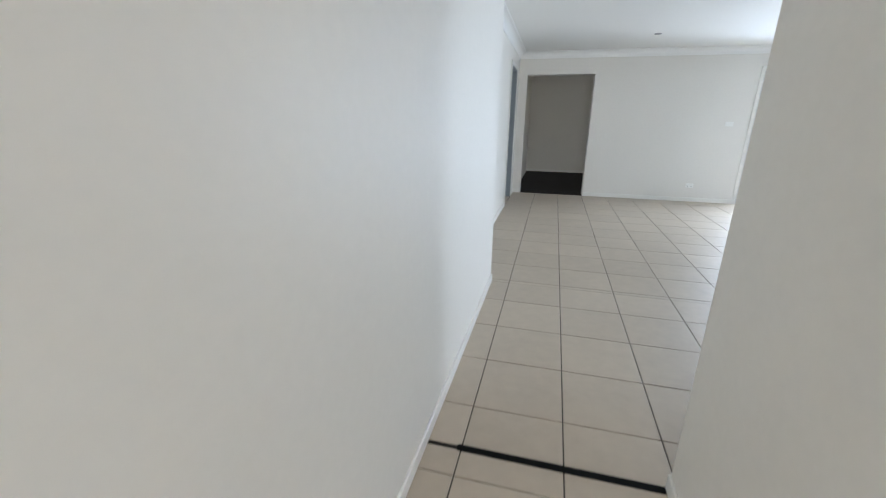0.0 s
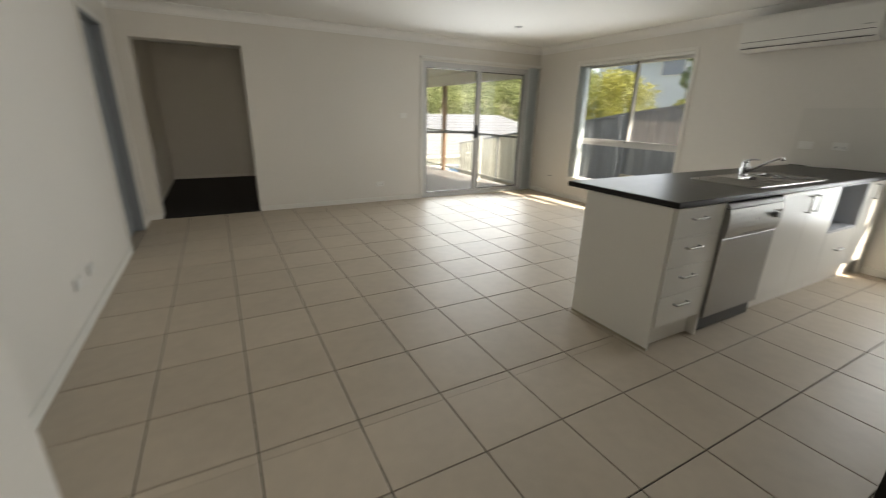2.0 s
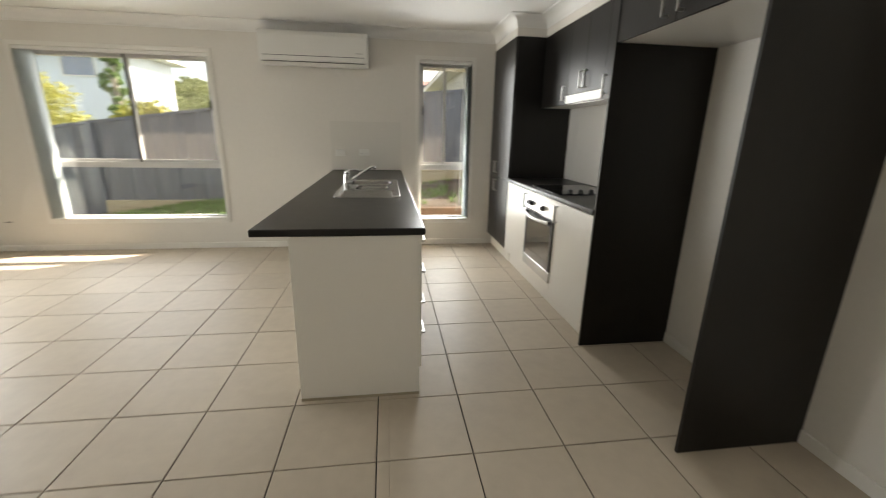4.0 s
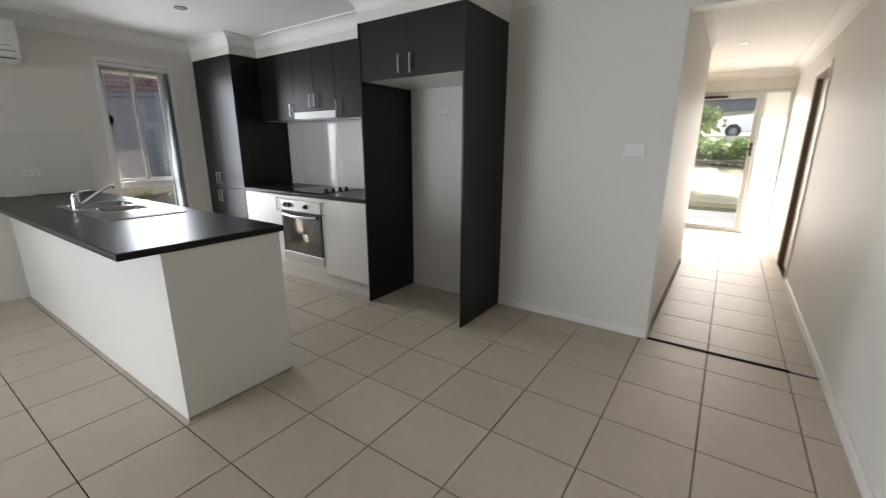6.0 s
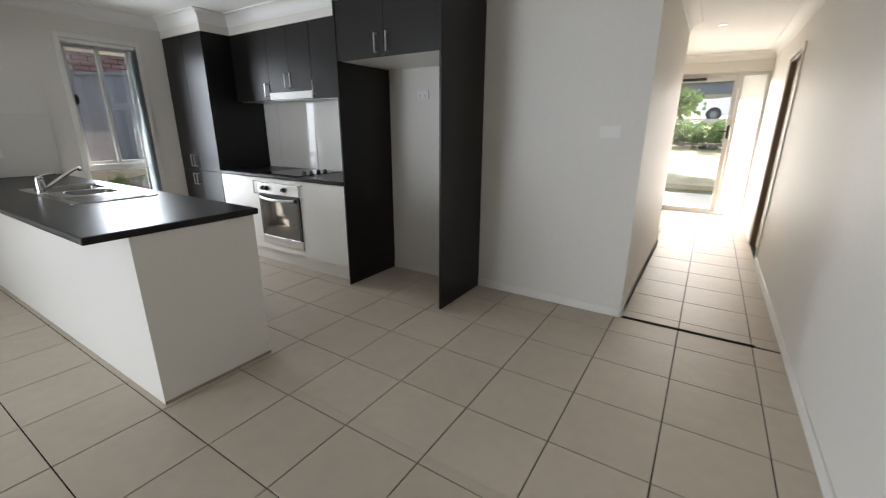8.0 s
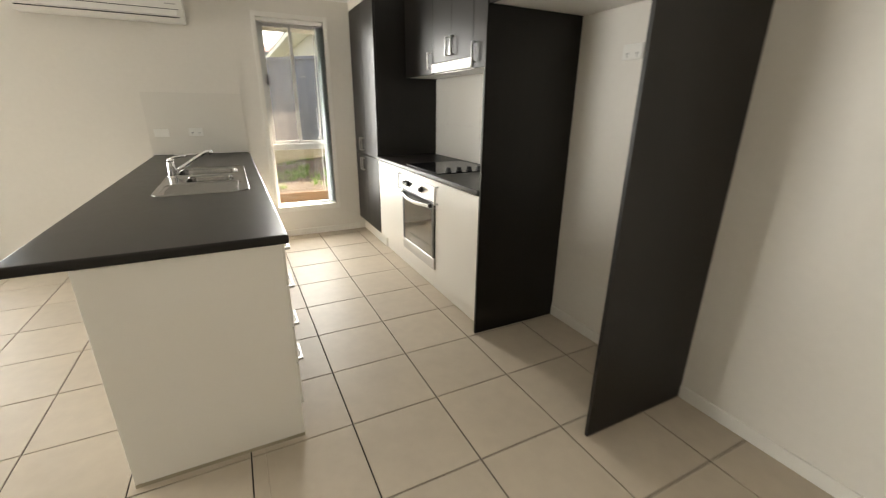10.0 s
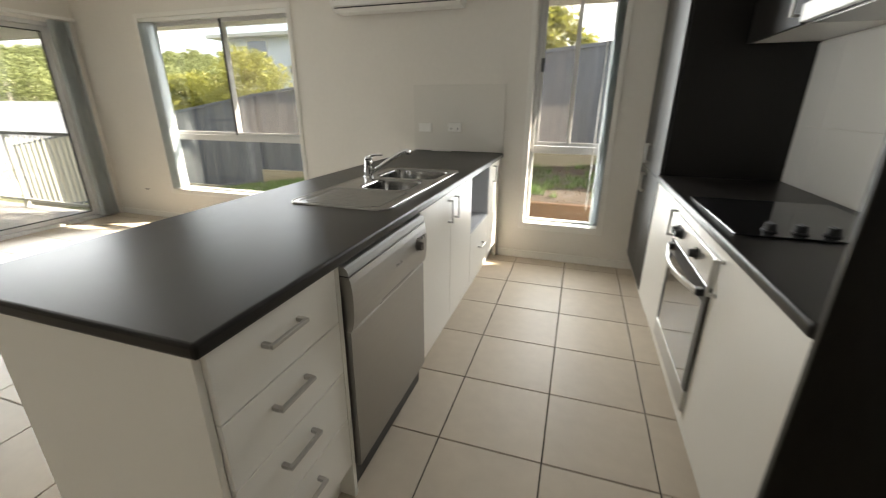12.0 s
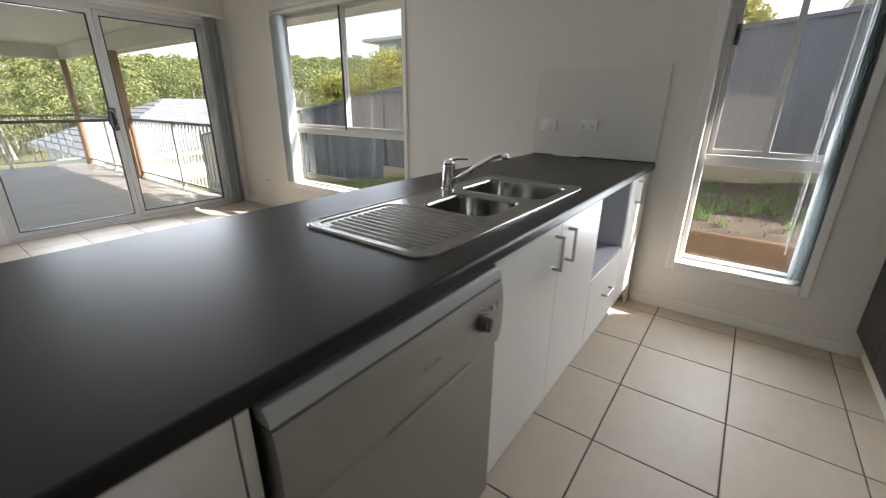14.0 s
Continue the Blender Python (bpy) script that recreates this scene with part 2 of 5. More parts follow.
def finish(bm, name, material, smooth=False):
    me = bpy.data.meshes.new(name)
    bmesh.ops.recalc_face_normals(bm, faces=bm.faces)
    bm.to_mesh(me)
    bm.free()
    for m in (material if isinstance(material, (list, tuple)) else [material]):
        me.materials.append(m)
    if smooth:
        for p in me.polygons:
            p.use_smooth = True
    return me


def box(bm, x0, y0, z0, x1, y1, z1, bevel=0.0, seg=1):
    r = bmesh.ops.create_cube(bm, size=1.0)
    vs = r["verts"]
    bmesh.ops.scale(bm, vec=(abs(x1 - x0), abs(y1 - y0), abs(z1 - z0)), verts=vs)
    bmesh.ops.translate(bm, vec=((x0 + x1) / 2, (y0 + y1) / 2, (z0 + z1) / 2), verts=vs)
    if bevel:
        es = list({e for v in vs for e in v.link_edges})
        bmesh.ops.bevel(bm, geom=es, offset=bevel, segments=seg, affect='EDGES', profile=0.5)
    return bm


def boxes(*specs, bevel=0.0, seg=1):
    bm = bmesh.new()
    for s in specs:
        box(bm, *s, bevel=bevel, seg=seg)
    return bm


def cyl(bm, a, b, r0, r1=None, n=16, caps=True):
    a, b = Vector(a), Vector(b)
    d = b - a
    r = bmesh.ops.create_cone(bm, cap_ends=caps, segments=n, radius1=r0, radius2=r0 if r1 is None else r1, depth=d.length)
    q = d.to_track_quat('Z', 'Y').to_matrix().to_4x4()
    bmesh.ops.transform(bm, matrix=Matrix.Translation((a + b) / 2) @ q, verts=r["verts"])
    return bm


def tube(bm, pts, r, n=12):
    """A round bar along points."""
    rings = []
    pts = [Vector(p) for p in pts]
    rs = r if isinstance(r, (list, tuple)) else [r] * len(pts)
    for i, p in enumerate(pts):
        t = (pts[min(i + 1, len(pts) - 1)] - pts[max(i - 1, 0)]).normalized()
        u = t.orthogonal().normalized() if i == 0 else (u - t * u.dot(t)).normalized()
        w = t.cross(u)
        rings.append([bm.verts.new(p + rs[i] * (math.cos(2 * math.pi * k / n) * u + math.sin(2 * math.pi * k / n) * w)) for k in range(n)])
    for a, b in zip(rings, rings[1:]):
        for k in range(n):
            bm.faces.new((a[k], a[(k + 1) % n], b[(k + 1) % n], b[k]))
    bm.faces.new(rings[0])
    bm.faces.new(rings[-1])
    return bm


def thing(name, label, category, group="", kind="", at=(0, 0, 0)):
    ob = new(name)
    ob.location = at
    ob.empty_display_size = 0.1
    return tagged(ob, label, category, group, kind)


def place(ob, parent):
    """Keeps the part where it was modelled in the world."""
    root = parent
    off = Vector((0, 0, 0))
    while root is not None:
        off += root.location
        root = root.parent
    ob.parent = parent
    ob.location = ob.location - off
    return ob


def part(name, bm, material, parent, label="", smooth=False):
    ob = new(name, finish(bm, name, material, smooth))
    place(ob, parent)
    return tagged(ob, label) if label else ob


def solid(name, bm, material, label, category, group="", kind="", smooth=False):
    """A thing of one mesh."""
    return tagged(new(name, finish(bm, name, material, smooth)), label, category, group, kind)


def pydata(name, verts, faces, material):
    me = bpy.data.meshes.new(name)
    me.from_pydata(verts, [], faces)
    me.materials.append(material)
    return new(name, me)


def wall_mesh(axis, a0, a1, t0, t1, z0, z1, holes):
    """A wall with real openings: along x (axis 0) or y (axis 1), thickness from t0 to t1; holes are (from, to, bottom, top)."""
    A = sorted({a0, a1, *[v for h in holes for v in h[:2] if a0 < v < a1]})
    Z = sorted({z0, z1, *[v for h in holes for v in h[2:] if z0 < v < z1]})
    full = lambda i, k: 0 <= i < len(A) - 1 and 0 <= k < len(Z) - 1 and not any(
        h[0] - 1e-6 <= A[i] and A[i + 1] <= h[1] + 1e-6 and h[2] - 1e-6 <= Z[k] and Z[k + 1] <= h[3] + 1e-6 for h in holes)
    bm = bmesh.new()
    P = lambda a, t, z: bm.verts.new((a, t, z) if axis == 0 else (t, a, z))
    for i in range(len(A) - 1):
        for k in range(len(Z) - 1):
            if not full(i, k):
                continue
            a, b, c, d = A[i], A[i + 1], Z[k], Z[k + 1]
            for t in (t0, t1):
                bm.faces.new((P(a, t, c), P(b, t, c), P(b, t, d), P(a, t, d)))
            for ok, q in ((full(i - 1, k), ((a, t0, c), (a, t1, c), (a, t1, d), (a, t0, d))), (full(i + 1, k), ((b, t0, c), (b, t1, c), (b, t1, d), (b, t0, d))),
                          (full(i, k - 1), ((a, t0, c), (b, t0, c), (b, t1, c), (a, t1, c))), (full(i, k + 1), ((a, t0, d), (b, t0, d), (b, t1, d), (a, t1, d)))):
                if not ok:
                    bm.faces.new([P(*v) for v in q])
    bmesh.ops.remove_doubles(bm, verts=bm.verts, dist=1e-5)
    return bm


def handle_bm(x, y, z, length, upright, out, thick=0.010, reach=0.032):
    """Square bar pull on a front that faces out (+1 or -1 along y), centred on x, z."""
    bm = bmesh.new()
    h, y1 = length / 2, y + out * reach
    if upright:
        box(bm, x - thick / 2, y1 - out * thick, z - h, x + thick / 2, y1, z + h, 0.0015)
        for s in (-1, 1):
            box(bm, x - thick / 2, y - out * 0.001, z + s * (h - thick / 2) - thick / 2, x + thick / 2, y1 - out * thick, z + s * (h - thick / 2) + thick / 2)
    else:
        box(bm, x - h, y1 - out * thick, z - thick / 2, x + h, y1, z + thick / 2, 0.0015)
        for s in (-1, 1):
            box(bm, x + s * (h - thick / 2) - thick / 2, y - out * 0.001, z - thick / 2, x + s * (h - thick / 2) + thick / 2, y1 - out * thick, z + thick / 2)
    return bm

# ---- plan ----
XR, YF, YK = 5.225, 7.70, 1.262          # right wall, far wall, kitchen wall
XL1, XL2, YL = -0.50, -0.765, 3.135      # left wall near, left wall far, where it steps
XH = 0.456                               # hall side wall
CEIL = 2.42
W1 = (4.955, 6.755, 0.345, 2.10)         # wide window: y, y, sill, head
W2 = (2.135, 2.740, 0.310, 2.125)        # narrow window
SD = (2.955, 5.02, 0.0, 2.075)           # sliding door: x, x, sill, head
OP = (-0.626, 0.499, 0.0, 2.062)         # opening to the carpeted room
LD = (6.34, 7.22, 0.0, 2.09)             # doorway in the left wall
HD = (-1.70, -0.90, 0.0, 2.06)           # hall door in the left wall
FD = (-0.50, 0.74, 0.0, 2.16)            # front door with sidelight

wall = lambda name, bm, label, m=None: solid(name, bm, m or M_WALL, label, "wall", kind="structure")
wall("wall_kitchen", wall_mesh(0, XL1, XR, YK - 0.11, YK, 0, CEIL, [(XL1, XH, 0, 2.145)]), "off-white painted plaster wall behind the kitchen")
wall("wall_right", wall_mesh(1, YK - 0.11, YF + 0.25, XR, XR + 0.19, -0.3, CEIL, [W1, W2]), "off-white painted plaster wall with two windows")
wall("wall_far", wall_mesh(0, XL2 - 0.12, XR, YF, YF + 0.25, 0, CEIL, [OP, SD]), "off-white painted plaster wall with a sliding door")
wall("wall_left_far", wall_mesh(1, YL, YF, XL2 - 0.12, XL2, 0, CEIL, [LD]), "off-white painted plaster wall with a doorway")
wall("wall_left_step", wall_mesh(0, XL2 - 0.12, XL1 - 0.12, YL - 0.12, YL, 0, CEIL, []), "short off-white plaster return of the wall")
wall("wall_left_near", wall_mesh(1, -3.57, YL, XL1 - 0.12, XL1, 0, CEIL, [HD]), "off-white painted plaster hall wall")
wall("wall_hall", wall_mesh(1, -1.09, YK - 0.11, XH, XH + 0.11, 0, CEIL, []), "off-white painted plaster hall wall")
wall("wall_foyer_side", wall_mesh(0, XH + 0.11, 2.3, -1.09, -0.98, 0, CEIL, []), "off-white painted plaster wall of the entry")
wall("wall_foyer_end", wall_mesh(1, -3.57, -0.98, 2.3, 2.42, 0, CEIL, []), "off-white painted plaster wall of the entry")
wall("wall_front", wall_mesh(0, XL1 - 0.12, 2.42, -3.82, -3.57, -0.3, CEIL, [FD]), "off-white painted wall round the front door")
# carpeted room and the small room behind the doorway
wall("wall_carpet_room_left", wall_mesh(1, YF + 0.25, 11.15, -0.86, -0.74, 0, CEIL, []), "off-white painted wall of the carpeted room")
wall("wall_carpet_room_back", wall_mesh(0, -0.86, 2.72, 11.15, 11.30, -1.2, CEIL, []), "off-white painted wall of the carpeted room")
# the hole is an unseen opening, added for the fill lamp
wall("wall_carpet_room_right", wall_mesh(1, YF + 0.25, 11.15, 2.60, 2.72, -1.2, CEIL, [(9.0, 10.2, 0.7, 1.9)]), "off-white painted wall of the carpeted room")
wall("wall_side_room_back", wall_mesh(1, 5.9, YF + 0.12, -2.52, -2.40, 0, CEIL, []), "off-white painted wall of the side room")
wall("wall_side_room_near", wall_mesh(0, -2.40, XL2 - 0.12, 5.9, 6.02, 0, CEIL, []), "off-white painted wall of the side room")
wall("wall_side_room_far", wall_mesh(0, -2.40, XL2 - 0.12, YF, YF + 0.12, 0, CEIL, []), "off-white painted wall of the side room")
wall("wall_hall_room_back", wall_mesh(1, -2.2, -0.4, -1.5, -1.4, 0, CEIL, []), "off-white painted wall behind the hall door")
solid("ceiling", boxes((-2.6, -3.9, CEIL, 5.48, 11.4, CEIL + 0.1)), M_CEIL, "flat white painted plaster ceiling", "ceiling", kind="structure")

# bulkhead over the cabinets
bulk = bmesh.new()
box(bulk, 1.640, YK, 2.243, 2.607, 1.872, CEIL)
box(bulk, 2.607, YK, 2.243, 4.440, 1.578, CEIL)
box(bulk, 4.440, YK, 2.243, XR, 1.872, CEIL)
solid("bulkhead", bulk, M_WALL, "off-white plaster bulkhead above the kitchen cabinets", "bulkhead", kind="structure")

# coved cornice


def cornice(name, pts, closed, label):
    prof = [(0.0, 0.105), (0.004, 0.105), (0.006, 0.096)]
    for k in range(9):
        a = radians(90 * k / 8)
        prof.append((0.010 + 0.078 * (1 - math.cos(a)), 0.092 - 0.080 * math.sin(a)))
    prof += [(0.098, 0.010), (0.100, 0.004), (0.100, 0.0)]
    n = len(pts)
    bm = bmesh.new()
    rows = []
    for i, (x, y) in enumerate(pts):
        nn = []
        for a, b in ((pts[i - 1], pts[i]) if i or closed else (None, None), (pts[i], pts[(i + 1) % n]) if i < n - 1 or closed else (None, None)):
            if a is not None:
                d = (Vector(b) - Vector(a)).normalized()
                nn.append(Vector((-d.y, d.x)))
        v = nn[0] if len(nn) == 1 or nn[0].dot(nn[1]) > 0.9 else nn[0] + nn[1]
        rows.append([bm.verts.new((x + v.x * p, y + v.y * p, CEIL - q)) for p, q in prof])
    for i in range(n if closed else n - 1):
        a, b = rows[i], rows[(i + 1) % n]
        for k in range(len(prof) - 1):
            bm.faces.new((a[k], b[k], b[k + 1], a[k + 1]))
    return solid(name, bm, M_CEIL, label, "cornice", kind="structure")


cornice("cornice", [(XL1, YK), (1.640, YK), (1.640, 1.872), (2.607, 1.872), (2.607, 1.578), (4.440, 1.578), (4.440, 1.872), (XR, 1.872),
                    (XR, YF), (XL2, YF), (XL2, YL), (XL1, YL)], True, "white coved plaster cornice round the living room")
cornice("cornice_hall", [(XH, YK - 0.11), (XL1, YK - 0.11), (XL1, -3.57), (2.3, -3.57), (2.3, -1.09), (XH, -1.09)], True, "white coved plaster cornice of the hall")


def skirting(name, runs):
    """Runs are (x0, y0, x1, y1, nx, ny): the wall line and the way into the room."""
    ob = thing(name, "low white painted timber skirting board", "skirting", kind="structure")
    for x0, y0, x1, y1, nx, ny in runs:
        bm = bmesh.new()
        t, h = 0.012, 0.068
        if nx:
            box(bm, x0 if nx > 0 else x0 - t, min(y0, y1), 0, x0 + t if nx > 0 else x0, max(y0, y1), h, 0.003)
        else:
            box(bm, min(x0, x1), y0 if ny > 0 else y0 - t, 0, max(x0, x1), y0 + t if ny > 0 else y0, h, 0.003)
        part("skirting_board", bm, M_TRIM, ob)
    return ob


skirting("baseboard", [(XH, YK, 1.640, YK, 0, 1), (1.66, YK, 2.59, YK, 0, 1), (XR, 1.88, XR, 2.96, -1, 0), (XR, 3.585, XR, YF, -1, 0), (OP[1], YF, SD[0], YF, 0, -1),
                       (SD[1], YF, XR, YF, 0, -1), (XL2, YF, OP[0], YF, 0, -1), (XL2, YL, XL2, LD[0], 1, 0), (XL2, LD[1], XL2, YF, 1, 0), (XL2, YL, XL1, YL, 0, 1),
                       (XL1, YL, XL1, HD[1], 1, 0), (XL1, HD[0], XL1, -3.57, 1, 0), (XH, -1.09, XH, YK - 0.11, -1, 0), (XH, -1.09, XH, YK, -1, 0),
                       (-0.74, YF + 0.25, -0.74, 11.15, 1, 0), (-0.74, 11.15, 2.60, 11.15, 0, -1)])

# slab, carpet, transition strip
solid("floor_slab", boxes((-2.52, -3.82, -0.30, XR, YF, -0.006)), M_GROUT, "dark grout bed under the floor tiles", "floor", kind="structure")
solid("carpet", boxes((-0.74, YF + 0.02, -0.2, 2.60, 11.15, 0.006), bevel=0.004), M_CARPET, "dark brown carpet of the next room", "carpet", kind="structure")
solid("floor_strip", boxes((XL1 + 0.14, 1.230, -0.004, XH, 1.264, 0.0035), bevel=0.001), M_RUBBER, "black rubber expansion strip across the tiled floor", "floor strip", kind="structure")

# ---- windows and doors ----


def bar(bm, axis, a0, a1, t0, t1, z0, z1, bevel=0.002):
    if axis == 0:
        box(bm, a0, t0, z0, a1, t1, z1, bevel)
    else:
        box(bm, t0, a0, z0, t1, a1, z1, bevel)


def pane(name, axis, a0, a1, t, z0, z1, parent, m=None, thick=0.004):
    bm = bmesh.new()
    bar(bm, axis, a0, a1, t - thick / 2, t + thick / 2, z0, z1, 0)
    ob = part(name, bm, m or M_GLASS, parent)
    ob.visible_shadow = False
    return ob


def rect_frame(axis, a0, a1, t0, t1, z0, z1, w):
    bm = bmesh.new()
    bar(bm, axis, a0, a0 + w, t0, t1, z0, z1)
    bar(bm, axis, a1 - w, a1, t0, t1, z0, z1)
    bar(bm, axis, a0 + w, a1 - w, t0, t1, z0, z0 + w)
    bar(bm, axis, a0 + w, a1 - w, t0, t1, z1 - w, z1)
    return bm


def window(name, ya, yb, z0, z1, ztr, ymid, screen, latch, label):
    """Aluminium window in the right wall: a fixed light below, two sliding sashes above."""
    ob = thing(name, label, "window", kind="structure", at=(XR, (ya + yb) / 2, z0))
    xo, xi = XR + 0.145, XR + 0.085
    part("window_frame", rect_frame(1, ya, yb, xi, xo, z0, z1, 0.030), M_ALU, ob)
    bm = bmesh.new()
    bar(bm, 1, ya + 0.03, yb - 0.03, xi - 0.006, xo, ztr - 0.032, ztr + 0.028)
    part("transom", bm, M_ALU, ob)
    s = part("sash", rect_frame(1, ya + 0.03, ymid + 0.016, xi + 0.004, xi + 0.028, ztr + 0.028, z1 - 0.03, 0.030), M_ALU, ob)
    pane("pane", 1, ya + 0.06, ymid - 0.014, xi + 0.016, ztr + 0.058, z1 - 0.06, s)
    s = part("sash", rect_frame(1, ymid - 0.016, yb - 0.03, xi + 0.031, xi + 0.055, ztr + 0.028, z1 - 0.03, 0.030), M_ALU, ob)
    pane("pane", 1, ymid + 0.014, yb - 0.06, xi + 0.043, ztr + 0.058, z1 - 0.06, s)
    pane("pane", 1, ya + 0.03, yb - 0.03, xi + 0.03, z0 + 0.03, ztr - 0.032, ob)
    # dark strip: the seal, widened to put the backlit stile's shade into colour
    if screen < 0:
        part("seal", boxes((xi - 0.001, ymid - 0.009, ztr + 0.03, xi + 0.0035, ymid + 0.013, z1 - 0.032)), M_DARK, ob, "dark meeting seal, stile shade drawn in")
    sa, sb = (ya + 0.03, ymid + 0.01) if screen < 0 else (ymid - 0.01, yb - 0.03)
    fs = part("fly_screen", rect_frame(1, sa, sb, xo - 0.002, xo + 0.012, ztr + 0.02, z1 - 0.03, 0.018), M_ALU, ob)
    bm = bmesh.new()
    v = [bm.verts.new((xo + 0.005, y, z)) for y, z in ((sa + 0.018, ztr + 0.04), (sb - 0.018, ztr + 0.04), (sb - 0.018, z1 - 0.048), (sa + 0.018, z1 - 0.048))]
    bm.faces.new(v)
    part("mesh", bm, M_FLY, fs, "grey woven fly mesh")
    bm = bmesh.new()
    yl = latch
    tube(bm, [(xi + 0.004, yl, 1.55), (xi - 0.026, yl - 0.004, 1.562), (xi - 0.036, yl - 0.006, 1.59), (xi - 0.026, yl - 0.004, 1.618), (xi + 0.004, yl, 1.63)], 0.007, 8)
    box(bm, xi - 0.006, yl - 0.011, 1.540, xi + 0.004, yl + 0.011, 1.640, 0.003)
    part("latch", bm, M_DARK, ob, "black sash latch")
    # plaster reveal: thin painted architrave and sill board
    part("architrave", rect_frame(1, ya - 0.042, yb + 0.042, XR - 0.010, XR - 0.0015, z0 - 0.042, z1 + 0.042, 0.042), M_TRIM, ob)
    part("sill", boxes((XR - 0.014, ya + 0.001, z0 + 0.0005, xi, yb - 0.001, z0 + 0.016), bevel=0.003), M_TRIM, ob)
    return ob


window("window_1", *W1, 0.945, 5.80, -1, W1[0] + 0.055, "white aluminium sliding window over a fixed pane")
window("window_2", *W2, 0.945, 2.435, 1, W2[1] - 0.055, "tall narrow white aluminium sliding window")

sd = thing("door_1", "white aluminium sliding glass door to the deck", "sliding door", kind="structure", at=(4.0, YF, 0))
ti, to = YF + 0.02, YF + 0.13
part("door_frame", rect_frame(0, SD[0], SD[1], ti, to, -0.012, SD[3], 0.040), M_ALU, sd)
lf = part("sliding_leaf", rect_frame(0, SD[0] + 0.04, 3.995, ti + 0.008, ti + 0.045, 0.030, SD[3] - 0.04, 0.043), M_ALU, sd)
pane("pane", 0, SD[0] + 0.083, 3.952, ti + 0.026, 0.073, SD[3] - 0.083, lf)
# dark bar added on the leaf, standing for the deck's top rail beyond
bm = bmesh.new()
bar(bm, 0, SD[0] + 0.083, 3.952, ti + 0.010, ti + 0.043, 1.028, 1.056)
part("mid_rail", bm, M_RAILTOP, lf, "dark bar drawn for the deck top rail")
lf2 = part("fixed_leaf", rect_frame(0, 4.015, SD[1] - 0.04, ti + 0.055, ti + 0.092, 0.030, SD[3] - 0.04, 0.043), M_ALU, sd)
pane("pane", 0, 4.058, SD[1] - 0.083, ti + 0.073, 0.073, SD[3] - 0.083, lf2)
for a, b, d, p in ((SD[0] + 0.083, 3.952, 0.010, lf), (4.058, SD[1] - 0.083, 0.057, lf2)):
    part("seal", rect_frame(0, a - 0.001, b + 0.001, ti + d, ti + d + 0.03, 0.072, SD[3] - 0.082, 0.011), M_DARK, p, "black rubber glazing seal")
bm = bmesh.new()
tube(bm, [(3.960, ti - 0.012, 0.955), (3.930, ti - 0.030, 0.975), (3.910, ti - 0.036, 1.05), (3.930, ti - 0.030, 1.125), (3.960, ti - 0.012, 1.145)], 0.012, 8)
tube(bm, [(3.970, ti + 0.004, 0.98), (3.970, ti - 0.035, 0.99), (3.970, ti - 0.05, 1.05), (3.970, ti - 0.035, 1.11), (3.970, ti + 0.004, 1.12)], 0.009, 8)
box(bm, 3.947, ti - 0.014, 0.94, 3.993, ti + 0.008, 1.16, 0.004)
part("door_handle", bm, M_DARK, sd, "black pull handle")
part("architrave", boxes((SD[0] - 0.045, YF - 0.012, 0, SD[0], YF - 0.0015, SD[3] + 0.045), (SD[0], YF - 0.012, SD[3], SD[1], YF - 0.0015, SD[3] + 0.045), (SD[1], YF - 0.012, 0, SD[1] + 0.045, YF - 0.0015, SD[3] + 0.045)), M_TRIM, sd)
part("threshold", boxes((SD[0], YF + 0.001, -0.006, SD[1], YF + 0.02, 0.018), bevel=0.003), M_ALU, sd)

fd = thing("door_2", "white aluminium framed glass front door with a bright sidelight", "front door", kind="structure", at=(0.1, -3.57, 0))
part("door_frame", rect_frame(0, FD[0], FD[1], -3.74, -3.64, -0.02, FD[3], 0.045), M_ALU, fd)
part("door_leaf", rect_frame(0, -0.125, 0.70, -3.70, -3.655, 0.02, 2.115, 0.062), M_ALU, fd)
pane("pane", 0, -0.063, 0.64, -3.68, 0.08, 2.055, fd)
bm = bmesh.new()
bar(bm, 0, -0.063, 0.64, -3.69, -3.66, 1.092, 1.122)
part("mid_rail", bm, M_ALUG, fd)
bm = bmesh.new()
box(bm, -0.112, -3.655, 1.20, -0.078, -3.640, 1.40, 0.003)
box(bm, -0.105, -3.640, 1.295, 0.02, -3.60, 1.318, 0.004)
part("door_handle", bm, M_DARK, fd, "black lever handle")
part("mullion", boxes((-0.175, -3.74, 0.025, -0.130, -3.63, 2.115), bevel=0.002), M_ALU, fd)
pane("sidelight", 0, FD[0] + 0.045, -0.175, -3.69, 0.025, 2.115, fd, M_FROST)
part("door_closer", boxes((0.30, -3.655, 2.065, 0.62, -3.61, 2.10), bevel=0.006), M_DARK, fd, "dark door closer")

hd = thing("door_3", "white hall door in a brown timber jamb", "door", kind="structure", at=(XL1, -1.3, 0))
part("jamb", boxes((XL1 - 0.125, HD[0], 0, XL1 + 0.004, HD[0] + 0.03, HD[3]), (XL1 - 0.125, HD[1] - 0.03, 0, XL1 + 0.004, HD[1], HD[3]),
                   (XL1 - 0.125, HD[0] + 0.03, HD[3] - 0.03, XL1 + 0.004, HD[1] - 0.03, HD[3]), bevel=0.002), M_BROWN, hd)
part("door_leaf", boxes((XL1 - 0.085, HD[0] + 0.032, 0.008, XL1 - 0.047, HD[1] - 0.032, HD[3] - 0.033), bevel=0.002), M_TRIM, hd)
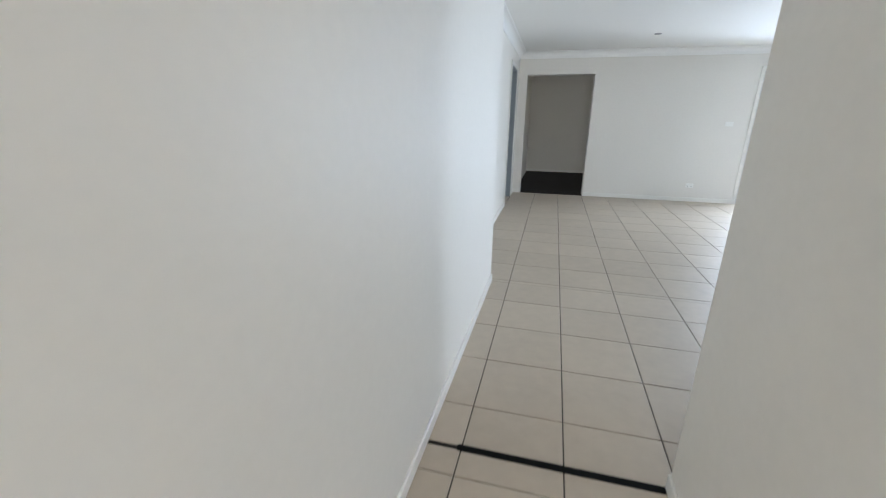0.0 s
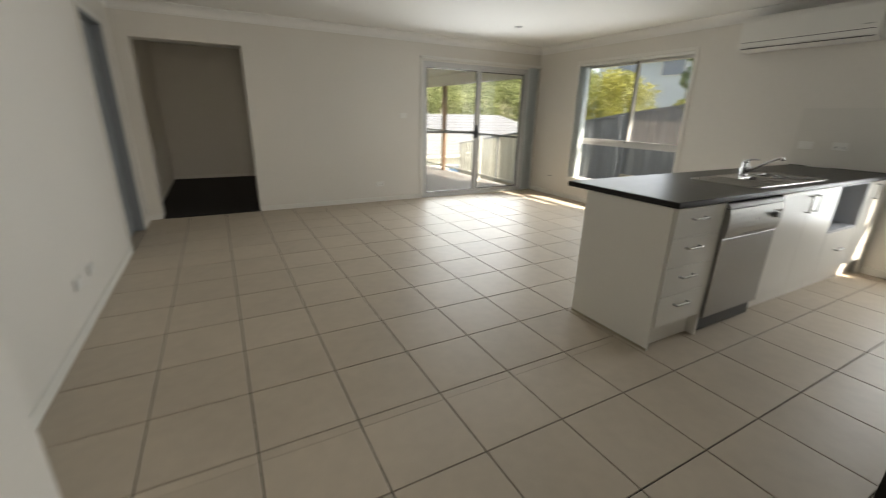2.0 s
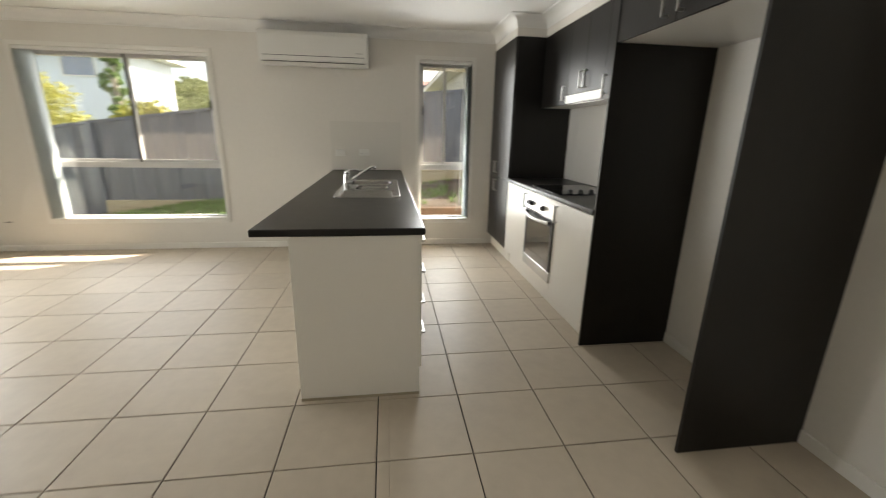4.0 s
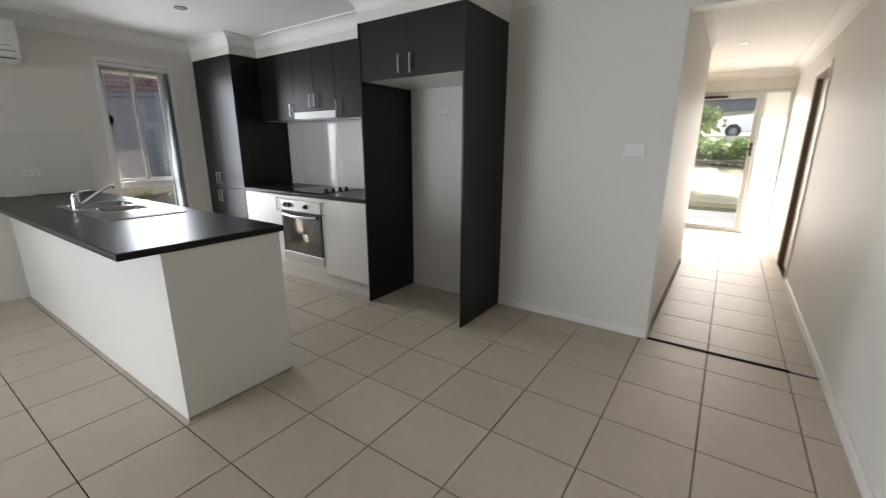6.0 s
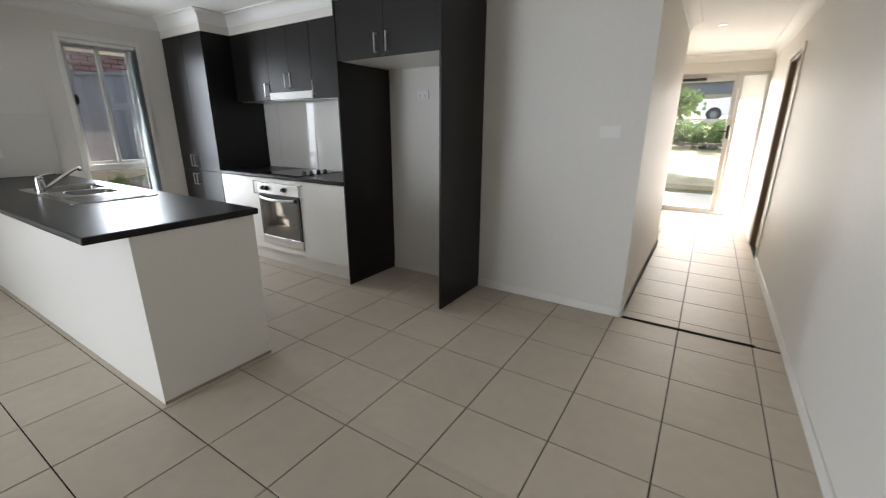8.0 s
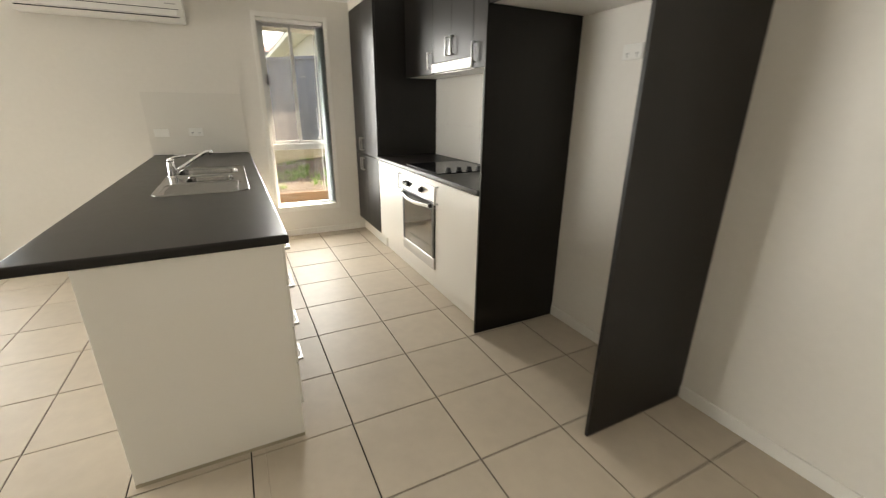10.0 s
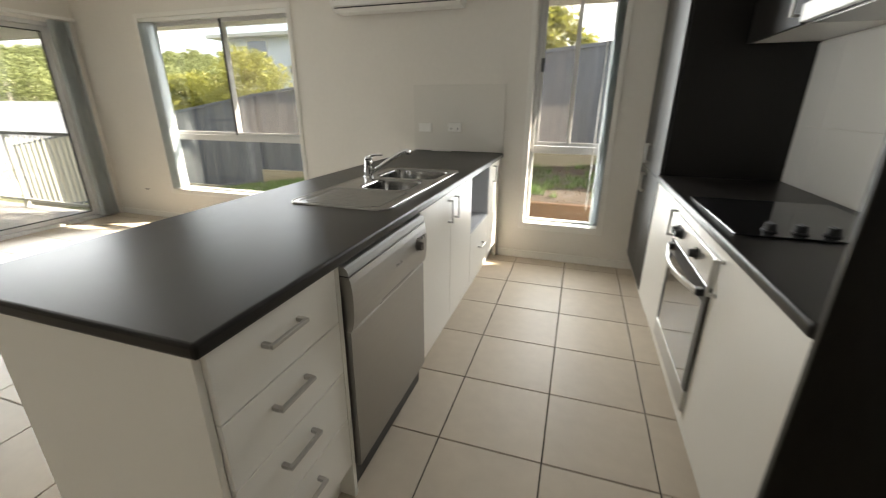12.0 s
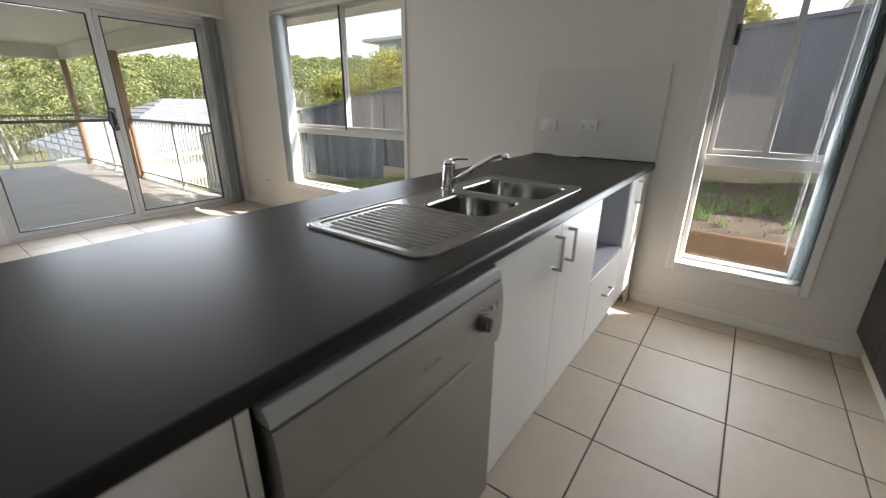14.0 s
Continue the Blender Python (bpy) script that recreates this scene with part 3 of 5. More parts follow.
part("architrave", boxes((XL1 + 0.001, HD[0] - 0.045, 0, XL1 + 0.014, HD[0], HD[3] + 0.045), (XL1 + 0.001, HD[1], 0, XL1 + 0.014, HD[1] + 0.045, HD[3] + 0.045),
                         (XL1 + 0.001, HD[0], HD[3], XL1 + 0.014, HD[1], HD[3] + 0.045)), M_TRIM, hd)
# leaf and jamb share one dark grey
ld = thing("door_4", "grey door set deep in a white architrave", "door", kind="structure", at=(XL2, 6.78, 0))
part("jamb", boxes((XL2 - 0.122, LD[0], 0, XL2 + 0.003, LD[0] + 0.02, LD[3]), (XL2 - 0.122, LD[1] - 0.02, 0, XL2 + 0.003, LD[1], LD[3]),
                   (XL2 - 0.122, LD[0] + 0.02, LD[3] - 0.02, XL2 + 0.003, LD[1] - 0.02, LD[3])), M_GREYDOOR, ld, "grey jamb")
part("door_leaf", boxes((XL2 - 0.118, LD[0] + 0.022, 0.008, XL2 - 0.082, LD[1] - 0.022, LD[3] - 0.022), bevel=0.002), M_GREYDOOR, ld)
part("architrave", boxes((XL2 + 0.0015, LD[1], 0, XL2 + 0.014, LD[1] + 0.045, LD[3] + 0.045), (XL2 + 0.0015, LD[0] - 0.045, 0, XL2 + 0.014, LD[0], LD[3] + 0.045),
                         (XL2 + 0.0015, LD[0], LD[3], XL2 + 0.014, LD[1], LD[3] + 0.045)), M_TRIM, ld)

# ---- vertical blinds, drawn to one side ----


def blinds(label, axis, h0, h1, t, top, bottom, s0, n, step, turn, sway=16, wide=0.089):
    """Head rail from h0 to h1 along the wall, n hanging vanes from s0 on."""
    at = ((h0 + h1) / 2, t, top) if axis == 0 else (t, (h0 + h1) / 2, top)
    ob = thing("vertical_blind", label, "blind", group="vertical blinds", at=at)
    bm = bmesh.new()
    bar(bm, axis, h0, h1, t - 0.020, t + 0.020, top - 0.032, top, 0.003)
    part("head_rail", bm, M_PLASTIC, ob, "white head rail")
    rng = random.Random(int(s0 * 100))
    for k in range(n):
        bm = bmesh.new()
        c = s0 + k * step
        ang = radians(turn + rng.uniform(-sway, sway))
        rows = []
        for z in (bottom + rng.uniform(0, 0.006), (top + bottom) / 2, top - 0.045):
            row = []
            for j in range(5):
                u = (j / 4 - 0.5) * wide
                bow = 0.008 * (1 - (2 * j / 4 - 1) ** 2)
                a, b = c + u * math.cos(ang) - bow * math.sin(ang), t + u * math.sin(ang) + bow * math.cos(ang)
                row.append(bm.verts.new((a, b, z) if axis == 0 else (b, a, z)))
            rows.append(row)
        for r0, r1 in zip(rows, rows[1:]):
            for j in range(4):
                bm.faces.new((r0[j], r0[j + 1], r1[j + 1], r1[j]))
        bmesh.ops.solidify(bm, geom=bm.faces, thickness=0.0012)
        part("vane", bm, M_BLIND, ob)
    if axis == 1 and n < 7:
        bm = bmesh.new()
        cyl(bm, (t + 0.015, s0 + 0.090, bottom + 0.13), (t + 0.010, s0 + 0.080, top - 0.03), 0.0042, n=10)
        part("wand", bm, M_PLASTIC, ob, "white control wand")
    return ob


blinds("grey fabric vertical blind drawn aside on the sliding door", 0, SD[0] - 0.06, 5.20, YF - 0.062, 2.135, 0.03, 4.955, 12, 0.016, 70)
blinds("grey fabric vertical blind drawn aside in the wide window", 1, W1[0] + 0.005, W1[1] - 0.003, XR + 0.022, W1[3] - 0.002, W1[2] + 0.03, W1[1] - 0.155, 11, 0.0125, 84, sway=7, wide=0.118)
blinds("grey fabric vertical blind drawn aside in the narrow window", 1, W2[0] + 0.005, W2[1] - 0.003, XR + 0.030, W2[3] - 0.002, W2[2] + 0.03, W2[0] + 0.010, 6, 0.0105, 90, sway=4)

# ---- kitchen run along the back wall ----
BT = 0.908                                # bench top
KF = 1.872                                # front of the doors of the back run
fr = thing("fridge_surround", "black laminate tall panels and cupboard round an empty fridge space", "kitchen cabinet", at=(2.12, 1.6, 0))
part("side_panel", boxes((1.640, YK + 0.002, 0, 1.657, 1.880, 2.242), bevel=0.001), M_BLACK, fr)
part("side_panel", boxes((2.590, YK + 0.002, 0, 2.607, 1.880, 2.242), bevel=0.001), M_BLACK, fr)
part("carcass", boxes((1.657, YK + 0.002, 1.830, 2.590, 1.855, 2.240)), M_WHITE, fr, "white cupboard underside")
for xa, xb, hx in ((1.659, 2.1225, 2.085), (2.1255, 2.588, 2.190)):
    d = part("door", boxes((xa, 1.857, 1.828, xb, 1.875, 2.238), bevel=0.0015), M_BLACK, fr)
    part("handle", handle_bm(hx, 1.875, 1.917, 0.128, True, 1), M_HANDLE, d, "satin metal bar handle")

pn = thing("pantry", "tall black laminate pantry with four narrow doors", "pantry", at=(4.83, 1.6, 0))
part("carcass", boxes((4.440, YK + 0.002, 0.150, XR - 0.002, 1.855, 2.240), bevel=0.001), M_BLACK, pn)
part("kickboard", boxes((4.440, 1.30, 0, XR - 0.002, 1.815, 0.149)), M_WHITE, pn, "white kickboard")
for za, zb, hz in ((0.152, 0.878, 0.783), (0.882, 2.238, 0.985)):
    for xa, xb, hx in ((4.442, 4.8255, 4.795), (4.8285, 5.205, 4.860)):
        d = part("door", boxes((xa, 1.857, za, xb, 1.875, zb), bevel=0.0015), M_BLACK, pn)
        part("handle", handle_bm(hx + 0.09, 1.875, hz, 0.128, True, 1), M_HANDLE, d, "satin metal bar handle")

bc = thing("base_cabinet", "white gloss laminate base cabinet under the black benchtop", "kitchen cabinet", at=(3.5, 1.6, 0))
part("carcass", boxes((2.609, YK + 0.002, 0.150, 3.188, 1.850, 0.872), (3.806, YK + 0.002, 0.150, 4.438, 1.850, 0.872), (3.188, YK + 0.002, 0.150, 3.806, 1.850, 0.20)), M_WHITE, bc)
part("kickboard", boxes((2.609, 1.790, 0, 4.438, 1.806, 0.149)), M_WHITE, bc)
for xa, xb, hx in ((2.610, 3.190, 3.150), (3.804, 4.437, 3.846)):
    d = part("door", boxes((xa, 1.852, 0.150, xb, KF, 0.868), bevel=0.0015), M_WHITE, bc)
    part("handle", handle_bm(hx, KF, 0.775, 0.128, True, 1), M_HANDLE, d, "satin metal bar handle")
part("rail", boxes((3.190, 1.852, 0.830, 3.804, KF, 0.868)), M_WHITE, bc)
part("toe_panel", boxes((3.190, 1.852, 0.150, 3.804, KF, 0.208)), M_WHITE, bc)


def rounded_top(x0, y0, x1, y1, z0, z1, r=0.010):
    return boxes((x0, y0, z0, x1, y1, z1), bevel=r, seg=3)


solid("benchtop", rounded_top(2.609, YK + 0.002, 4.438, 1.888, 0.873, BT), M_BENCH, "dark charcoal laminate benchtop of the cooking side", "benchtop")

ov = thing("oven", "stainless steel built-in oven with a dark glass door", "oven", at=(3.497, 1.7, 0.21))
part("body", boxes((3.196, 1.30, 0.212, 3.798, 1.868, 0.826)), M_DARK, ov)
part("control_panel", boxes((3.194, 1.866, 0.722, 3.800, 1.884, 0.828), bevel=0.002), M_STEEL, ov)
for kx in (3.715, 3.655, 3.40):
    bm = bmesh.new()
    cyl(bm, (kx, 1.884, 0.776), (kx, 1.890, 0.776), 0.024, n=20)
    cyl(bm, (kx, 1.890, 0.776), (kx, 1.912, 0.776), 0.018, 0.015, 20)
    part("knob", bm, M_DARK, ov, "black control knob")
dr = part("door", boxes((3.196, 1.868, 0.300, 3.798, 1.882, 0.716), bevel=0.002), M_OVGLASS, ov, "reflective dark glass oven door")
part("door_trim", boxes((3.194, 1.866, 0.212, 3.800, 1.884, 0.298), bevel=0.002), M_STEEL, dr)
part("vent_slot", boxes((3.20, 1.868, 0.7165, 3.795, 1.876, 0.7215)), M_DARK, ov)
bm = bmesh.new()
rows = []
for k in range(17):
    u = k / 16
    x, y, z = 3.240 + 0.514 * u, 1.904 + 0.034 * math.sin(math.pi * u), 0.688 - 0.010 * math.sin(math.pi * u)
    rows.append([bm.verts.new((x, y + dy, z + dz)) for dy, dz in ((-0.004, -0.011), (0.002, -0.012), (0.0055, -0.007), (0.0055, 0.007), (0.002, 0.012), (-0.004, 0.011))])
for r0, r1 in zip(rows, rows[1:]):
    for j in range(6):
        bm.faces.new((r0[j], r0[(j + 1) % 6], r1[(j + 1) % 6], r1[j]))
bm.faces.new(rows[0])
bm.faces.new(rows[-1])
part("handle", bm, M_STEEL, dr, "flat bowed steel handle")
for mx in (3.228, 3.738):
    part("handle_mount", boxes((mx, 1.882, 0.674, mx + 0.030, 1.9075, 0.702), bevel=0.003), M_DARK, dr, "black handle mount")
part("door_edge", boxes((3.197, 1.8822, 0.301, 3.232, 1.8835, 0.715), (3.762, 1.8822, 0.301, 3.797, 1.8835, 0.715), (3.232, 1.8822, 0.655, 3.762, 1.8835, 0.715)), M_DARK, dr, "black printed border of the glass")

ck = thing("cooktop", "black ceramic glass cooktop with four knobs", "cooktop", at=(3.5, 1.57, BT))
part("glass", boxes((3.215, 1.335, BT + 0.0005, 3.795, 1.845, BT + 0.007), bevel=0.002), M_BGLASS, ck)
for k in range(4):
    bm = bmesh.new()
    ky = 1.475 + 0.085 * k
    cyl(bm, (3.275, ky, BT + 0.007), (3.275, ky, BT + 0.012), 0.023, n=20)
    cyl(bm, (3.275, ky, BT + 0.012), (3.275, ky, BT + 0.034), 0.0185, 0.016, 20)
    box(bm, 3.258, ky - 0.003, BT + 0.034, 3.292, ky + 0.003, BT + 0.037)
    part("knob", bm, M_DARK, ck, "black control knob")

sp = thing("splashback", "large glossy white splashback tiles behind the cooktop", "splashback", kind="structure", at=(3.5, YK, BT))
for j, (za, zb) in enumerate(((BT, 1.200), (1.203, 1.592))):
    for xa, xb in ((2.609, 3.006), (3.009, 3.606), (3.609, 4.206), (4.209, 4.438)):
        part("tile", boxes((xa, YK + 0.001, za, xb, YK + 0.009, zb), bevel=0.001), M_SPLASH, sp)
s2 = thing("bench_splashback", "glossy white splashback panel above the end of the island bench", "splashback", kind="structure", at=(XR, 3.35, BT))
part("panel", boxes((XR - 0.007, 2.950, BT, XR - 0.001, 3.745, 1.45), bevel=0.001), M_SPLASH2, s2)

oc = thing("overhead_cabinet", "black laminate overhead cupboards above the cooktop", "kitchen cabinet", at=(3.5, 1.4, 1.6))
part("carcass", boxes((2.609, YK + 0.010, 1.600, 3.238, 1.560, 2.240), (3.238, YK + 0.010, 1.668, 3.860, 1.560, 2.240), (3.860, YK + 0.010, 1.600, 4.438, 1.560, 2.240)), M_WHITE, oc, "white cupboard underside")
for xa, xb, z0, hx in ((2.610, 3.237, 1.598, 3.205), (3.240, 3.5475, 1.672, 3.512), (3.5505, 3.858, 1.672, 3.586), (3.861, 4.437, 1.598, 3.900)):
    d = part("door", boxes((xa, 1.562, z0, xb, 1.580, 2.238), bevel=0.0015), M_BLACK, oc)
    part("handle", handle_bm(hx, 1.580, z0 + 0.095, 0.128, True, 1), M_HANDLE, d, "satin metal bar handle")
rh = thing("rangehood", "slim white slide-out rangehood under the cupboards", "rangehood", at=(3.55, 1.4, 1.63))
part("body", boxes((3.242, YK + 0.012, 1.602, 3.856, 1.565, 1.666)), M_DARK, rh)
part("front", boxes((3.241, 1.566, 1.604, 3.857, 1.590, 1.668), bevel=0.002), M_PLASTIC, rh, "white slide-out front")
part("filter", boxes((3.26, YK + 0.04, 1.598, 3.84, 1.55, 1.6015)), M_HANDLE, rh, "metal grease filter")

part("bench_seal", boxes((XR - 0.012, 2.95, BT + 0.0004, XR - 0.0085, 3.74, BT + 0.005)), M_DARK, s2, "dark sealant line")
# ---- island ----
IF, IY0, IY1, IX = 2.962, 2.945, 3.745, 2.178
ib = thing("island_back_panel", "white laminate back and end panels of the island bench", "kitchen cabinet", at=(3.7, 3.5, 0))
part("end_panel", boxes((2.190, 2.974, 0, 2.208, 3.578, 0.871), bevel=0.001), M_WHITE, ib)
part("back_panel", boxes((2.208, 3.560, 0, XR - 0.002, 3.577, 0.871), bevel=0.001), M_WHITE, ib)
part("shadow_strip", boxes((2.188, 2.974, 0.0005, 2.1895, 3.578, 0.016)), M_PLINTH, ib, "pale sealant strip at the floor")

dc = thing("drawer_cabinet", "white laminate cabinet with four drawers", "drawer cabinet", at=(2.44, 3.2, 0))
part("carcass", boxes((2.209, 2.985, 0.148, 2.643, 3.558, 0.871)), M_WHITE, dc)
part("kickboard", boxes((2.209, 3.02, 0, 2.643, 3.036, 0.147)), M_WHITE, dc)
part("filler", boxes((2.645, IF, 0.0, 2.664, 3.54, 0.871), bevel=0.001), M_WHITE, dc)
zs = (0.150, 0.346, 0.522, 0.698, 0.868)
for za, zb in zip(zs, zs[1:]):
    d = part("drawer_front", boxes((2.210, IF, za + 0.0015, 2.642, 2.983, zb - 0.0015), bevel=0.0015), M_WHITE, dc)
    part("handle", handle_bm(2.408, IF, zb - 0.064, 0.132, False, -1, 0.011), M_HANDLE, d, "satin metal bar handle")

dw = thing("dishwasher", "stainless steel dishwasher under the bench", "dishwasher", at=(3.01, 3.2, 0))
DX, DXE = 2.673, 3.300
part("body", boxes((DX, 2.978, 0.012, DXE, 3.54, 0.835)), M_DARK, dw)


def run_profile(prof, xa, xb):
    """A section in y, z drawn out along x."""
    bm = bmesh.new()
    vv = [[bm.verts.new((x, y, z)) for y, z in prof] for x in (xa, xb)]
    for k in range(len(prof)):
        q = (k + 1) % len(prof)
        bm.faces.new((vv[0][k], vv[0][q], vv[1][q], vv[1][k]))
    bm.faces.new(vv[0])
    bm.faces.new(vv[1])
    return bm


dd = part("door", run_profile([(2.958, 0.115), (2.948, 0.121), (2.946, 0.130), (2.946, 0.638), (2.949, 0.645), (2.976, 0.645), (2.976, 0.115)], DX + 0.003, DXE - 0.003), M_DW, dw, "brushed steel door")
part("control_panel", run_profile([(2.947, 0.6465), (2.939, 0.656), (2.934, 0.675), (2.930, 0.705), (2.929, 0.740), (2.930, 0.775), (2.933, 0.805), (2.938, 0.827), (2.976, 0.827), (2.976, 0.646)], DX + 0.003, DXE - 0.003), M_DW, dd, "bulged brushed steel control panel")
part("panel_gap", boxes((DX + 0.004, 2.943, 0.8275, DXE - 0.004, 2.976, 0.8315)), M_DARK, dd)
# darker sliver laid on the seam, the groove's shade put into colour
part("pocket_handle", run_profile([(2.9485, 0.6425), (2.9365, 0.662), (2.9355, 0.668), (2.9500, 0.6460)], 2.88, 3.16), M_DSTEEL, dd, "dark strip drawn for the shade of the finger groove")
part("top_strip", run_profile([(2.938, 0.832), (2.939, 0.840), (2.945, 0.853), (2.953, 0.859), (2.976, 0.859), (2.976, 0.832)], DX + 0.002, DXE - 0.002), M_DWTOP, dd, "pale grey top strip")
bm = bmesh.new()
cyl(bm, (3.195, 2.931, 0.756), (3.195, 2.927, 0.756), 0.024, 0.024, 26)
cyl(bm, (3.195, 2.927, 0.756), (3.195, 2.908, 0.756), 0.0195, 0.017, 26)
box(bm, 3.192, 2.905, 0.740, 3.198, 2.909, 0.774, 0.001)
part("knob", bm, M_DSTEEL, dd, "dark steel programme knob")
bm = bmesh.new()
for k in range(7):
    a_ = radians(20 + 140 * k / 6)
    box(bm, 3.195 + 0.031 * math.cos(a_) - 0.0006, 2.9286, 0.756 + 0.031 * math.sin(a_) - 0.0016, 3.195 + 0.031 * math.cos(a_) + 0.0006, 2.9315, 0.756 + 0.031 * math.sin(a_) + 0.0016)
part("dial_marks", bm, M_DARK, dd)
for bx in (3.240, 3.262):
    bm = bmesh.new()
    cyl(bm, (bx, 2.932, 0.778), (bx, 2.922, 0.778), 0.0075, 0.0065, 14)
    part("button", bm, M_STEEL, dd)
bm = bmesh.new()
for k, w in enumerate((0.008, 0.004, 0.009, 0.007, 0.008, 0.010)):
    box(bm, 2.985 + k * 0.0095, 2.9286, 0.744, 2.985 + k * 0.0095 + w * 0.32, 2.9296, 0.751 + (0.004 if k in (0, 4) else 0))
part("brand_mark", bm, M_ALUG, dd, "small dark maker's mark")
part("toe_panel", boxes((DX + 0.003, 3.005, 0.006, DXE - 0.003, 3.02, 0.113)), M_STEEL, dw)

sc = thing("sink_cabinet", "white laminate sink cabinet with two doors", "kitchen cabinet", at=(3.8, 3.2, 0))
part("carcass", boxes((3.306, 2.985, 0.148, 4.212, 3.02, 0.86), (3.306, 3.02, 0.148, 3.322, 3.558, 0.86), (4.196, 3.02, 0.148, 4.212, 3.558, 0.86)), M_WHITE, sc)
part("kickboard", boxes((3.306, 3.02, 0, 4.212, 3.036, 0.147)), M_WHITE, sc)
for xa, xb, hx in ((3.307, 3.7585, 3.712), (3.7615, 4.212, 3.828)):
    d = part("door", boxes((xa, IF, 0.150, xb, 2.983, 0.868), bevel=0.0015), M_WHITE, sc)
    part("handle", handle_bm(hx, IF, 0.772, 0.124, True, -1), M_HANDLE, d, "satin metal bar handle")
mc = thing("microwave_cabinet", "white laminate cabinet with an open microwave niche over a drawer", "kitchen cabinet", at=(4.57, 3.2, 0))
# one even grey on every face of the niche
part("niche", boxes((4.216, 2.966, 0.505, 4.232, 3.40, 0.868), (4.742, 2.966, 0.505, 4.758, 3.40, 0.868), (4.232, 3.384, 0.505, 4.742, 3.40, 0.868), (4.232, 2.966, 0.490, 4.742, 3.40, 0.506), (4.232, 2.966, 0.860, 4.742, 3.40, 0.871)), M_NICHE, mc, "grey niche lining")
part("carcass", boxes((4.216, 2.985, 0.148, 4.758, 3.55, 0.488)), M_WHITE, mc)
part("kickboard", boxes((4.216, 3.02, 0, XR - 0.004, 3.036, 0.147)), M_WHITE, mc)
d = part("drawer_front", boxes((4.217, IF, 0.150, 4.757, 2.984, 0.487), bevel=0.0015), M_WHITE, mc)
part("handle", handle_bm(4.510, IF, 0.33, 0.128, False, -1), M_HANDLE, d, "satin metal bar handle")
nc = thing("end_cabinet", "narrow white laminate cabinet beside the wall", "kitchen cabinet", at=(5.03, 3.2, 0))
part("carcass", boxes((4.761, 2.985, 0.148, XR - 0.004, 3.55, 0.871)), M_WHITE, nc)
d = part("door", boxes((4.761, IF, 0.150, 5.150, 2.984, 0.868), bevel=0.0015), M_WHITE, nc)
part("handle", handle_bm(4.905, IF, 0.785, 0.128, True, -1), M_HANDLE, d, "satin metal bar handle")
part("filler", boxes((5.152, IF + 0.006, 0.0, XR - 0.004, 2.984, 0.871)), M_WHITE, nc)

# island benchtop with a cut-out for the sink
SX0, SX1, SY0, SY1 = 3.115, 4.190, 3.030, 3.492
XS = [IX, SX0 + 0.03, SX1 - 0.03, XR - 0.010]
YS = [IY0, SY0 + 0.03, SY1 - 0.03, IY1]
r = 0.009


def slab(bm):
    """Top with rounded front, back and end edges and a rectangular hole."""
    ys = [IY0 + r, YS[1], YS[2], IY1 - r]
    xs = [IX + r, XS[1], XS[2], XS[3]]
    V = {}

    def P(x, y, z):
        key = (round(x, 5), round(y, 5), round(z, 5))
        if key not in V:
            V[key] = bm.verts.new((x, y, z))
        return V[key]

    for z in (BT, 0.873):
        for i in range(3):
            for j in range(3):
                if (i, j) != (1, 1):
                    bm.faces.new((P(xs[i], ys[j], z), P(xs[i + 1], ys[j], z), P(xs[i + 1], ys[j + 1], z), P(xs[i], ys[j + 1], z)))
    for (xa, ya), (xb, yb) in (((xs[1], ys[1]), (xs[2], ys[1])), ((xs[2], ys[1]), (xs[2], ys[2])), ((xs[2], ys[2]), (xs[1], ys[2])), ((xs[1], ys[2]), (xs[1], ys[1]))):
        bm.faces.new((P(xa, ya, BT), P(xb, yb, BT), P(xb, yb, 0.873), P(xa, ya, 0.873)))
    prof = [(0, BT)] + [(r * math.sin(radians(a)), BT - r * (1 - math.cos(radians(a)))) for a in (30, 60, 90)] + [(r, 0.873 + r)] + [(r * math.cos(radians(a)), 0.873 + r * (1 - math.sin(radians(a)))) for a in (30, 60, 90)]
    ring = [(xs[3], ys[0], 0, -1), (xs[2], ys[0], 0, -1), (xs[1], ys[0], 0, -1), (xs[0], ys[0], 0, -1), (xs[0], ys[0], -1, -1), (xs[0], ys[0], -1, 0), (xs[0], ys[1], -1, 0), (xs[0], ys[2], -1, 0),
            (xs[0], ys[3], -1, 0), (xs[0], ys[3], -1, 1), (xs[0], ys[3], 0, 1), (xs[1], ys[3], 0, 1), (xs[2], ys[3], 0, 1), (xs[3], ys[3], 0, 1)]
    cols = []
    for x, y, nx, ny in ring:
        l = math.hypot(nx, ny)
        cols.append([P(x + d * nx / l, y + d * ny / l, z) for d, z in prof])
    for a, b in zip(cols, cols[1:]):
        for k in range(len(prof) - 1):
            q = []
            for v in (a[k], b[k], b[k + 1], a[k + 1]):
                if v not in q:
                    q.append(v)
            if len(q) > 2:
                try:
                    bm.faces.new(q)
                except ValueError:
                    pass


bm = bmesh.new()
slab(bm)
solid("island_benchtop", bm, M_BENCH, "long dark charcoal laminate island benchtop", "benchtop")

# ---- sink: deck, two bowls, ridged drainer ----
sk = thing("sink", "stainless steel sink with two bowls and a ridged drainer", "sink", at=(3.65, 3.26, BT))


